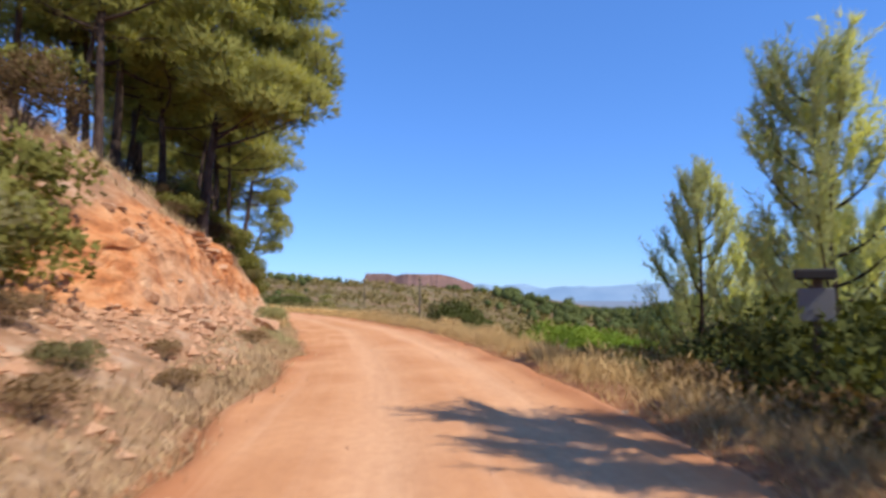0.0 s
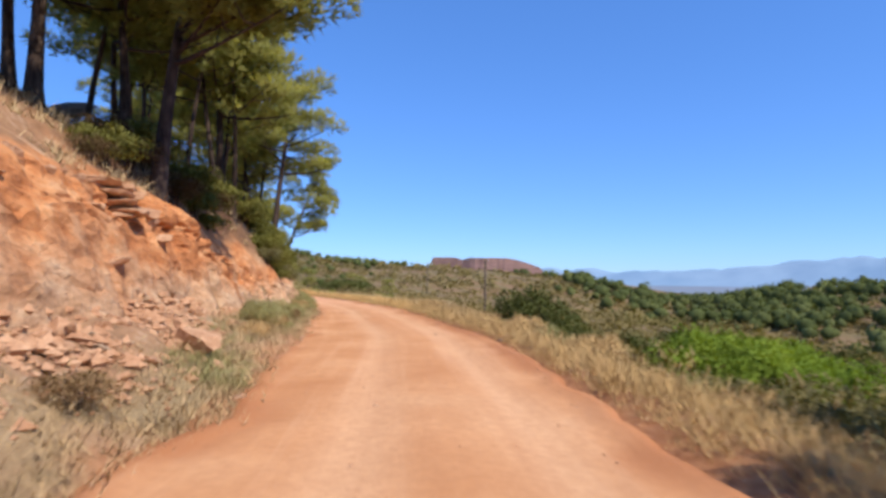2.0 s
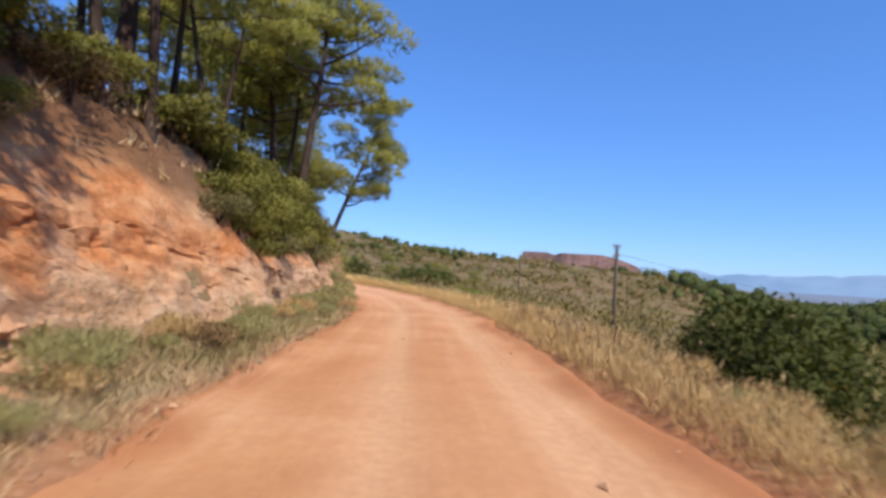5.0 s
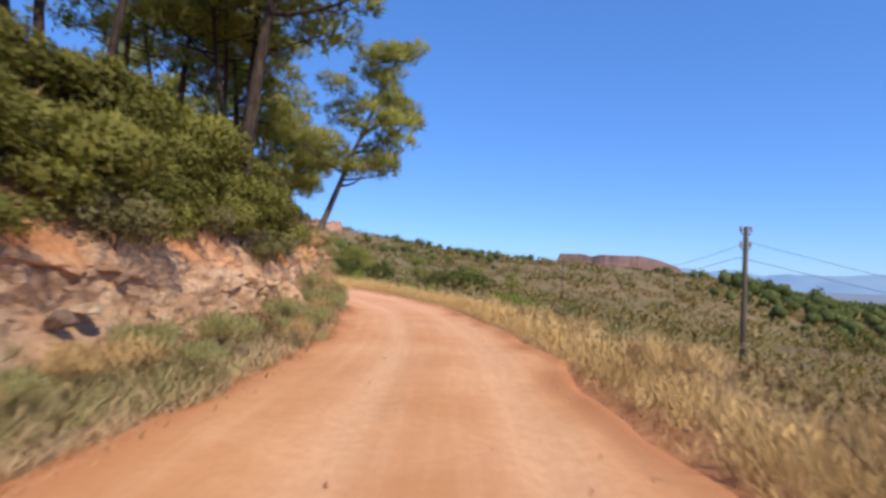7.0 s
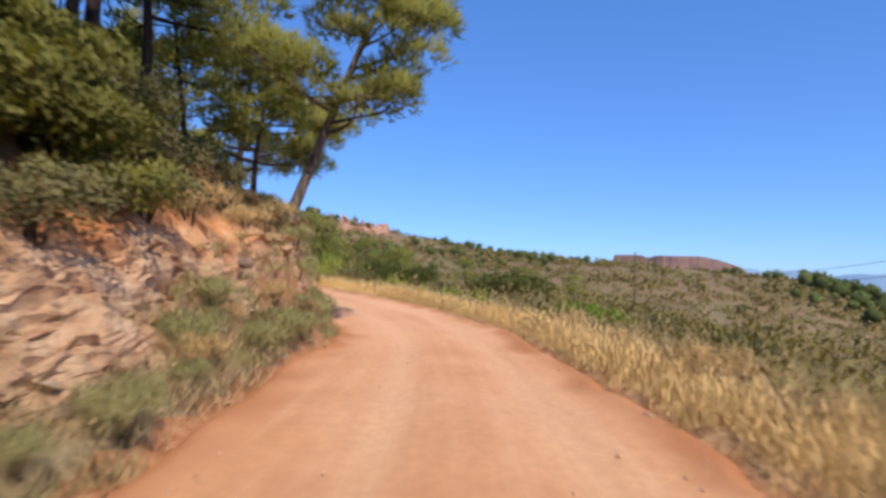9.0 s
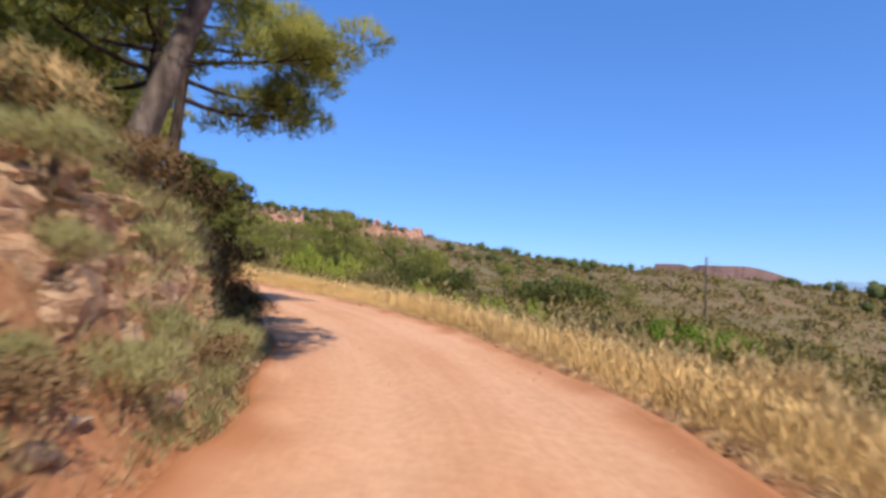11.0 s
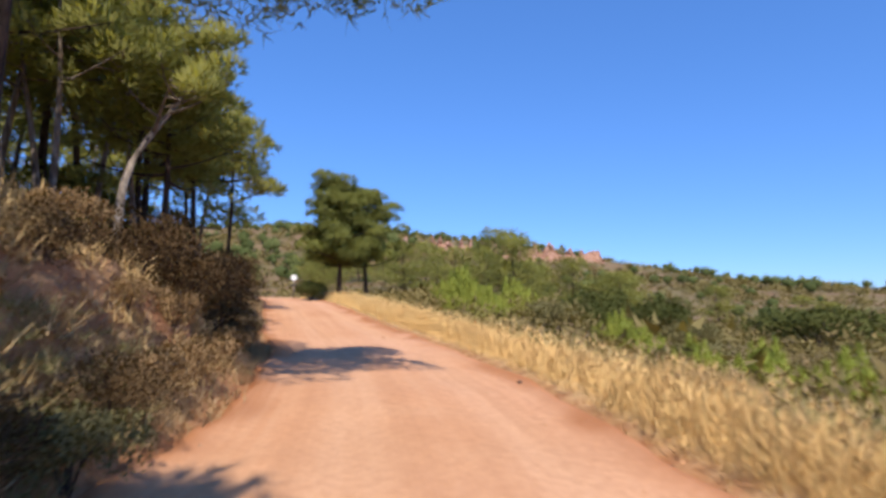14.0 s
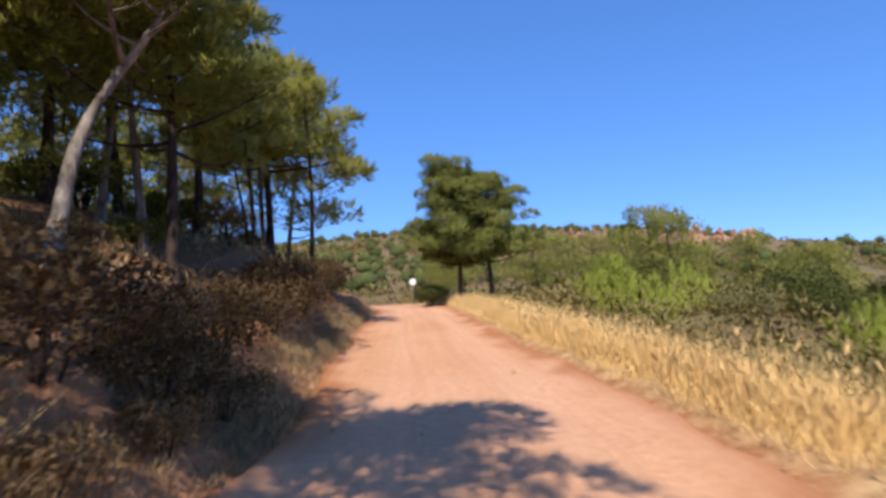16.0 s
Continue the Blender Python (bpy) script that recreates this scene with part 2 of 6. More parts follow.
DEEP_NEEDLES = leaf_material("deep_green_needles", [(0.1, (0.12, 0.13, 0.045)), (0.5, (0.235, 0.245, 0.075)), (0.9, (0.38, 0.36, 0.115))], 0.4, each_leaf=0.14)
OAK_LEAF = leaf_material("dark_oak_leaves", [(0.1, (0.045, 0.055, 0.02)), (0.5, (0.10, 0.11, 0.036)), (0.9, (0.17, 0.17, 0.055))], 0.2, each_leaf=0.22)
FRESH_LEAF = leaf_material("fresh_pine_shoots", [(0.1, (0.22, 0.26, 0.055)), (0.5, (0.39, 0.42, 0.095)), (0.9, (0.54, 0.52, 0.15))], 0.4, each_leaf=0.22)
DRY_LEAF = leaf_material("dry_brown_leaves", [(0.1, (0.13, 0.08, 0.045)), (0.5, (0.26, 0.165, 0.085)), (0.9, (0.38, 0.26, 0.14))], 0.25)
# Dry leaf browns about halved, with the bank's shade painted in.
SHADED_BROWN_LEAF = leaf_material("shaded_brown_leaves", [(0.1, (0.06, 0.036, 0.02)), (0.5, (0.125, 0.08, 0.042)), (0.9, (0.21, 0.14, 0.075))], 0.2)
SCRUB_LEAF = leaf_material("scrub_leaves", [(0.1, (0.145, 0.135, 0.05)), (0.35, (0.205, 0.175, 0.07)), (0.6, (0.28, 0.215, 0.095)), (0.95, (0.38, 0.265, 0.145))], 0.25, scale=0.07, each_leaf=0.16)
STRAW = leaf_material("dry_golden_grass", [(0.1, (0.84, 0.55, 0.23)), (0.45, (0.94, 0.66, 0.30)), (0.8, (0.97, 0.74, 0.38)), (0.98, (0.98, 0.84, 0.54))], 0.3, (1.0, 1.0, 1.0), 0.5, 0.2)
WEEDS = leaf_material("verge_weeds", [(0.1, (0.33, 0.25, 0.12)), (0.4, (0.52, 0.37, 0.20)), (0.7, (0.66, 0.47, 0.27)), (0.95, (0.78, 0.59, 0.37))], 0.32, (1.0, 1.0, 1.0), 0.6, 0.3)
TAN_GRASS = leaf_material("tan_grass", [(0.1, (0.40, 0.26, 0.11)), (0.45, (0.60, 0.41, 0.19)), (0.75, (0.74, 0.52, 0.26)), (0.97, (0.82, 0.62, 0.34))], 0.3, (1.0, 1.0, 1.0), 0.5, 0.25)
GREEN_WEED = leaf_material("green_weeds", [(0.1, (0.30, 0.28, 0.12)), (0.5, (0.44, 0.40, 0.18)), (0.9, (0.58, 0.50, 0.27))], 0.5, (1.0, 1.0, 0.9), 0.7, 0.25)
WHITE_PAINT = Nodes("white_paint").surface((0.8, 0.8, 0.78), 0.5)


# ---- the lie of the land ----
def lattice(ix, iy, iz):
    h = (ix * 374761393 + iy * 668265263 + iz * 2147483647 + 1013904223) & 0xFFFFFFFF
    h = ((h ^ (h >> 13)) * 1274126177) & 0xFFFFFFFF
    return ((h ^ (h >> 16)) & 0xFFFF) / 32767.5 - 1.0


def vnoise(x, y, z=0.0):
    """Smooth noise, -1 to 1, over arrays."""
    x, y, z = np.broadcast_arrays(np.asarray(x, float), np.asarray(y, float), np.asarray(z, float))
    i, j, k = (np.floor(a).astype(np.int64) for a in (x, y, z))
    u, v, w = x - i, y - j, z - k
    u, v, w = (a * a * (3 - 2 * a) for a in (u, v, w))
    total = 0.0
    for a in (0, 1):
        for b in (0, 1):
            for c in (0, 1):
                total = total + (u if a else 1 - u) * (v if b else 1 - v) * (w if c else 1 - w) * lattice(i + a, j + b, k + c)
    return total


def fbm(x, y, z=0.0, octaves=4, gain=0.5):
    total, amp = 0.0, 1.0
    for o in range(octaves):
        total = total + amp * vnoise(np.asarray(x) * 2 ** o + 17.3 * o, np.asarray(y) * 2 ** o, np.asarray(z) * 2 ** o)
        amp *= gain
    return total


def smooth(a, b, x):
    u = np.clip((np.asarray(x, float) - a) / (b - a), 0, 1)
    return u * u * (3 - 2 * u)


def sig(x):
    return 1 / (1 + np.exp(-np.clip(x, -40, 40)))


# the road's middle line, going round the hillside
MIDDLE = np.array([(0.9, -30), (0.7, -14), (0.3, 0), (-0.05, 5.5), (-0.85, 11.5), (-2.6, 20.3), (-4.3, 25.6), (-6.2, 31.4), (-8.3, 37.2), (-11.9, 44.75),
                   (-15.3, 49.35), (-20.0, 53.6), (-25.85, 57.65), (-32.75, 61.4), (-44, 67.6), (-53, 72.3), (-62, 75.2), (-72, 75.2), (-85, 71), (-105, 61)], float)


def spline(points, per=12):
    """A Catmull-Rom line through points."""
    out = []
    pts = np.vstack([2 * points[0] - points[1], points, 2 * points[-1] - points[-2]])
    for a, b, c, d in zip(pts, pts[1:], pts[2:], pts[3:]):
        for u in np.arange(per) / per:
            out.append(0.5 * (2 * b + (c - a) * u + (2 * a - 5 * b + 4 * c - d) * u ** 2 + (3 * b - a - 3 * c + d) * u ** 3))
    out.append(points[-1])
    return np.array(out)


LINE = spline(MIDDLE)
LINE_S = np.concatenate([[0], np.cumsum(np.hypot(*np.diff(LINE, axis=0).T))])
LINE_S = LINE_S - np.interp(0, LINE[:80, 1], LINE_S[:80])  # s = 0 beside the first eye
RS = np.array([-30, 0, 6, 13, 27, 34, 45, 51, 55, 59, 64, 71, 79, 91, 98, 106, 121, 146], float)
RZ = np.array([0.0, 0.1, 0.13, 0.06, -0.19, -0.31, -0.5, -0.5, -0.42, -0.33, -0.26, -0.08, 0.25, 0.7, 0.85, 0.95, 1.1, 1.3], float)


def road_z(s):
    return (np.interp(s - 2, RS, RZ) + np.interp(s, RS, RZ) + np.interp(s + 2, RS, RZ)) / 3


def along(x, y):
    """For places: metres along the road and to the left of its middle."""
    x, y = np.atleast_1d(np.asarray(x, float)), np.atleast_1d(np.asarray(y, float))
    best, s, d = np.full(x.shape, 1e18), np.zeros(x.shape), np.zeros(x.shape)
    for i in range(len(LINE) - 1):
        (ax, ay), (vx, vy) = LINE[i], LINE[i + 1] - LINE[i]
        n = vx * vx + vy * vy
        u = np.clip(((x - ax) * vx + (y - ay) * vy) / n, 0, 1)
        ex, ey = x - ax - u * vx, y - ay - u * vy
        q = ex * ex + ey * ey
        m = q < best
        best[m], s[m] = q[m], (LINE_S[i] + u * math.sqrt(n))[m]
        d[m] = (np.sqrt(q) * np.sign(vx * ey - vy * ex))[m]
    return s, d


def at_road(s, d):
    """The place s metres along and d metres left of the road's middle."""
    x, y = np.interp(s, LINE_S, LINE[:, 0]), np.interp(s, LINE_S, LINE[:, 1])
    tx, ty = np.interp(s + 0.6, LINE_S, LINE[:, 0]) - np.interp(s - 0.6, LINE_S, LINE[:, 0]), np.interp(s + 0.6, LINE_S, LINE[:, 1]) - np.interp(s - 0.6, LINE_S, LINE[:, 1])
    n = np.hypot(tx, ty)
    return x - d * ty / n, y + d * tx / n


def left_edge(s):
    return 1.95 + 0.4 * smooth(12, 20, s) * (1 - smooth(26, 34, s)) + 0.22 * vnoise(np.asarray(s) * 0.45, 3.1) + 0.1 * vnoise(np.asarray(s) * 1.7, 5.1)


def right_edge(s):
    return 1.97 + 0.2 * vnoise(np.asarray(s) * 0.5, 9.7) + 0.1 * vnoise(np.asarray(s) * 1.9, 2.7)


def bank_foot(s):
    return 3.0 + 0.95 * smooth(2, 8, s) * (1 - smooth(25, 31, s)) + 1.3 * (1 - smooth(8.5, 11.5, s)) - 0.35 * smooth(34, 40, s) - 0.2 * smooth(44, 47, s) * (1 - smooth(53, 56, s)) + 0.2 * vnoise(np.asarray(s) * 0.21, 1.7)


def bank_height(s):
    return 1.5 + 0.25 * (1 - smooth(8, 11, s)) + 1.1 * smooth(8, 13, s) * (1 - smooth(21, 27, s)) - 0.3 * smooth(27, 31, s) * (1 - smooth(39, 43, s)) + (0.4 * smooth(42, 47, s) - 0.05 * smooth(50, 53, s) - 0.4 * smooth(50, 52.5, s) * (1 - smooth(56, 58.5, s))) * (1 - smooth(60, 66, s)) - 0.3 * smooth(52, 58, s) - 0.4 * smooth(59, 62, s) * (1 - smooth(70, 75, s)) - 0.5 * smooth(78, 92, s) + 0.3 * vnoise(np.asarray(s) * 0.33, 7.7)


def bank_width(s):
    """How far the cut leans back from its foot to its top."""
    return (0.35 + 0.25 * bank_height(s)) * (1 - 0.5 * smooth(43, 46, s) * (1 - smooth(52, 55, s)))


def shoulder(s):
    """Height of the steep slope over the cut."""
    return 3.9 - 0.7 * smooth(43, 46, s) * (1 - smooth(56, 58.5, s)) - 0.9 * smooth(59.8, 62.5, s) * (1 - smooth(70, 75, s)) - 0.7 * smooth(26, 33, s) - 0.7 * smooth(48, 54, s) - 1.3 * smooth(76, 90, s)


def crest(s):
    return 6.4 - 2.2 * smooth(46, 55, s) - 1.9 * smooth(76, 92, s) - 1.2 * smooth(92, 110, s)


def left_profile(s, d):
    """Height above the road on the uphill side."""
    foot, b, m, k = bank_foot(s), bank_height(s), shoulder(s), crest(s)
    top = foot + bank_width(s)
    apron = 0.3 + 0.5 * (1 - smooth(17, 24, s)) + 0.35 * (1 - smooth(8, 12, s))
    z = apron * smooth(2.0, foot, d) + (b - apron) * smooth(foot, top, d)
    z = z + (m - b) * np.clip((d - top + 0.2) / 1.4, 0, 1) + (k - m) * np.clip((d - top - 1.0) / (9 - top), 0, 1)
    return z - 0.9 * smooth(14, 40, d) * k * (1 - 0.6 * smooth(55, 61, s) * (1 - smooth(72, 84, s)))


def right_profile(s, e):
    """Height above the road on the downhill side, e metres from its middle."""
    fall = 0.30 + 0.12 * (1 - smooth(22, 40, s)) 
    fall = fall * (1 - smooth(68, 86, s))
    return 0.12 * smooth(2.0, 2.5, e) * (1 - smooth(2.6, 3.4, e)) - fall * np.maximum(e - 2.8, 0) * (1 - 0.3 * smooth(4, 12, e)) + 0.05 * fall


HUB = (-12.0, 42.0)


def country(x, y):
    """The hills round the valley, out to the level land."""
    r = np.hypot(x - HUB[0], y - HUB[1])
    az = np.degrees(np.arctan2(-(x - HUB[0]), y - HUB[1]))
    top = 4.0 + 23 * sig((az - 27) / 6) - 22 * sig((az - 88) / 8) - 5 * sig((-az - 1) / 3) - 12 * sig((-az - 15) / 2.5) + 9 * sig((-az - 27) / 2.5)
    low = -3.5 + 6 * sig((az - 35) / 8) - 18 * sig((-az - 10) / 6) - 3 * sig((az - 95) / 8)
    rise = smooth(85, 250, r)
    z = -1.5 + (low + 1.5) * smooth(15, 100, r) + (top - low) * rise
    z = z + fbm(x * 0.021, y * 0.021, 0.3, 4) * (0.4 + 2.0 * smooth(40, 160, r)) * (1 - 0.6 * smooth(200, 260, r))
    z = z - (top + 70) * smooth(280, 1500, r) + fbm(x * 0.004, y * 0.004, 2.2, 3) * 16 * smooth(350, 900, r) * (1 - smooth(1800, 2600, r))
    # the flat-topped red mountain
    lx, ly = (x + 36) / 106, (y - 930) / 70
    plan = np.sqrt(lx ** 2 + ly ** 2) + 0.09 * fbm(x * 0.03, y * 0.03, 5.5, 4)
    table = np.where(lx < 0, 97 - 3.0 * np.clip(lx + 0.35, 0, 1), 96 - 40 * np.clip(lx - 0.25, 0, 1) ** 1.5) - 3.5 * np.exp(-((lx + 0.36) / 0.07) ** 2)
    z = np.maximum(z, -70 + table * (0.45 * (1 - smooth(0.85, 1.55, plan)) + 0.55 * (1 - smooth(0.84, 1.0, plan))))
    return z


def red_scar(x, y):
    """Where bare red cliffs break the slope under the ridge."""
    r = np.hypot(x - HUB[0], y - HUB[1])
    az = np.degrees(np.arctan2(-(x - HUB[0]), y - HUB[1]))
    off = np.abs(r - 152 - 3.1 * (46 - az) + 7 * fbm(az * 0.25, 0.0, 2.0, 2))
    return (1 - smooth(7, 11, off)) * smooth(-0.32, -0.08, fbm(az * 0.22, r * 0.02, 1.0, 3)) * smooth(-0.45, -0.1, fbm(x * 0.09, y * 0.09, 6.0, 3)) * smooth(24, 28, az) * (1 - smooth(47, 52, az))


def before_cliff(x, y):
    """Where trees would hide the red cliffs."""
    r = np.hypot(x - HUB[0], y - HUB[1])
    az = np.degrees(np.arctan2(-(x - HUB[0]), y - HUB[1]))
    off = r - 152 - 3.1 * (46 - az)
    return smooth(-34, -26, off) * (1 - smooth(2, 6, off)) * smooth(23, 27, az) * (1 - smooth(49, 53, az))


def height(x, y):
    """The ground's height."""
    x, y = np.asarray(x, float), np.asarray(y, float)
    shape = np.broadcast(x, y).shape
    x, y = np.broadcast_to(x, shape).ravel(), np.broadcast_to(y, shape).ravel()
    z = country(x, y)
    near = (x > -150) & (x < 90) & (y > -90) & (y < 150)
    if near.any():
        xn, yn = x[near], y[near]
        s, d = along(xn, yn)
        local = road_z(s) + np.where(d > 0, left_profile(s, np.maximum(d, 0)), right_profile(s, np.maximum(-d, 0)))
        local = local + np.where(np.abs(d) > 2.4, 0.11 * fbm(xn * 0.55, yn * 0.55, 0.0, 3), 0.0) * smooth(2.4, 4.0, np.abs(d))
        end = smooth(-26, -10, s) * (1 - smooth(112, 140, s))
        w = np.where(d > 0, smooth(20, 55, d), smooth(5, 26, -d))
        w = np.maximum(w, 1 - end)
        z[near] = local * (1 - w) + z[near] * w
    return z.reshape(shape)


# ---- building helpers ----
def mesh_of(name, verts, faces, *mats, shaded=False, normals=None):
    """A mesh from arrays of corners and of faces with one number of corners."""
    verts, faces = np.asarray(verts, np.float32), np.asarray(faces, np.int32)
    me = bpy.data.meshes.new(name)
    me.vertices.add(len(verts))
    me.vertices.foreach_set("co", verts.ravel())
    k = faces.shape[1]
    me.loops.add(faces.size)
    me.loops.foreach_set("vertex_index", faces.ravel())
    me.polygons.add(len(faces))
    me.polygons.foreach_set("loop_start", np.arange(0, faces.size, k, dtype=np.int32))
    me.polygons.foreach_set("loop_total", np.full(len(faces), k, np.int32))
    me.polygons.foreach_set("use_smooth", np.full(len(faces), shaded or normals is not None, bool))
    me.update(calc_edges=True)
    for m in mats:
        me.materials.append(m)
    if normals is not None:
        me.normals_split_custom_set_from_vertices(np.asarray(normals, np.float32))
    return me


def point_values(me, name, values):
    me.attributes.new(name, "FLOAT", "POINT").data.foreach_set("value", np.asarray(values, np.float32).ravel())


def grid_faces(rows, cols):
    i = np.arange((rows - 1) * cols).reshape(rows - 1, cols)[:, :-1].ravel()
    return np.stack([i, i + 1, i + cols + 1, i + cols], 1)


def under(ob, parent):
    ob.parent = parent
    return ob


def thing(name, x, y, z, label, category, group="", turn=0.0, size=1.0):
    ob = new(name)
    ob.matrix_basis = pose(x, y, z, 0, 0, turn) @ Matrix.Scale(size, 4)
    return tagged(ob, label, category, group)


# ---- ground: one sheet from the roadside to the horizon ----
def spread(low, high, step, far, growth=1.13):
    """Coordinates dense from low to high, ever wider beyond, out to far."""
    mid = list(np.arange(low, high + step / 2, step))
    a, b, da, db = mid[0], mid[-1], step, step
    while b < far:
        db *= growth
        b += db
        mid.append(b)
    while a > -far:
        da *= growth
        a -= da
        mid.insert(0, a)
    return np.array(mid)


def build_ground():
    gx, gy = spread(-46, 8, 0.36, 4700, 1.085), spread(-2, 72, 0.36, 4700, 1.085)
    x, y = np.meshgrid(gx, gy)
    z = height(x, y)
    s, d = along(x.ravel(), y.ravel())
    s, d = s.reshape(x.shape), d.reshape(x.shape)
    on_road = (s > -29) & (s < 140)
    z = z - np.where(on_road, 0.10 * (1 - smooth(1.9, 2.5, np.abs(d))), 0)
    behind_bank = (s > -8) & (s < 96) & (d > 2.0) & (d < 11)
    z = z - np.where(behind_bank, 0.45 * smooth(2.2, 3.2, d) * (1 - smooth(10.1, 10.9, d)), 0)
    r = np.hypot(x - HUB[0], y - HUB[1])
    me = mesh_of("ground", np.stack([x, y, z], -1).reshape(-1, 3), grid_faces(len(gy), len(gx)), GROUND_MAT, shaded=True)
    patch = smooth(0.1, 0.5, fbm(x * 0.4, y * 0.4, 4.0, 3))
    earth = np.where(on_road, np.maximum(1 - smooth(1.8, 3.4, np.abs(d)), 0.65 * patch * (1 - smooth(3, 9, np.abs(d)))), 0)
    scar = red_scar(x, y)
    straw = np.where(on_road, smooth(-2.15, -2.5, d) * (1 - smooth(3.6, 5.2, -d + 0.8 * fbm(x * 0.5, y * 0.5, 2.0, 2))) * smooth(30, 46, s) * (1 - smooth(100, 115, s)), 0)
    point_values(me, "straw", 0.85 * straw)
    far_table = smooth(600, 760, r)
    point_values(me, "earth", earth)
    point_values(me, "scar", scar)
    # Mask of the painted haze, growing with distance.
    point_values(me, "plain_haze", smooth(1300, 2200, r))
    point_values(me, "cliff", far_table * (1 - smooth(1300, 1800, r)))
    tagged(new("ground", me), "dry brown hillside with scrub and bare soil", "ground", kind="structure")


build_ground()


# ---- road ----
def build_road():
    ss = np.arange(-28, 139, 0.28)
    across = np.linspace(-1, 1, 41)
    s, a = np.meshgrid(ss, across, indexing="ij")
    le, re = left_edge(s) + 0.25, right_edge(s) + 0.25
    d = np.where(a > 0, a * le, a * re)
    x, y = at_road(s, d)
    rut = np.exp(-((d + 0.25 + 0.78) / 0.34) ** 2) + np.exp(-((d + 0.25 - 0.78) / 0.34) ** 2)
    rim = np.where(a > 0, le - d, re + d)
    z = road_z(s) - 0.035 * rut + 0.02 * fbm(x * 0.7, y * 0.7, 0, 3) + 0.012 * fbm(x * 2.6, y * 2.6, 3.3, 3) - 0.05 * (np.abs(d) / 2) ** 2 + 0.05
    z = z + 0.05 * smooth(0.55, 0.25, rim) - 0.16 * smooth(0.22, 0.0, rim)
    me = mesh_of("road", np.stack([x, y, z], -1).reshape(-1, 3), grid_faces(len(ss), len(across))[:, ::-1], ROAD_MAT, shaded=True)
    point_values(me, "track", np.clip(rut + 0.3 * vnoise(x * 0.4, y * 0.4), 0, 1))
    point_values(me, "edge", smooth(0.75, 0.15, rim + 0.25 * vnoise(x * 1.3, y * 1.3, 7)))
    point_values(me, "lane", d + 0.12 * vnoise(s * 0.12, 4.4))
    point_values(me, "station", s)
    point_values(me, "pink", smooth(32, 54, s) * (0.85 + 0.3 * vnoise(x * 0.3, y * 0.3, 4)))
    tagged(new("road", me), "unpaved orange dirt road with faint wheel tracks", "road", kind="structure")


build_road()


# ---- cut bank on the uphill side: rock below, earth above ----
def cells(x, y, z, sharp=1.0):
    """Blocky noise: a value for each stone-like cell, and the nearness to its joint."""
    i, j, k = (np.floor(a).astype(np.int64) for a in (x, y, z))
    first, second, value = np.full(x.shape, 9.0), np.full(x.shape, 9.0), np.zeros(x.shape)
    for a in (-1, 0, 1):
        for b in (-1, 0, 1):
            for c in (-1, 0, 1):
                px, py, pz = i + a, j + b, k + c
                ox, oy, oz = (0.5 + 0.42 * lattice(px, py, pz + 77 * q) for q in (1, 2, 3))
                q = np.sqrt((px + ox - x) ** 2 + (py + oy - y) ** 2 + (pz + oz - z) ** 2)
                nearer = q < first
                second = np.where(nearer, first, np.minimum(second, q))
                value = np.where(nearer, lattice(px, py, pz + 555), value)
                first = np.where(nearer, q, first)
    return value, second - first


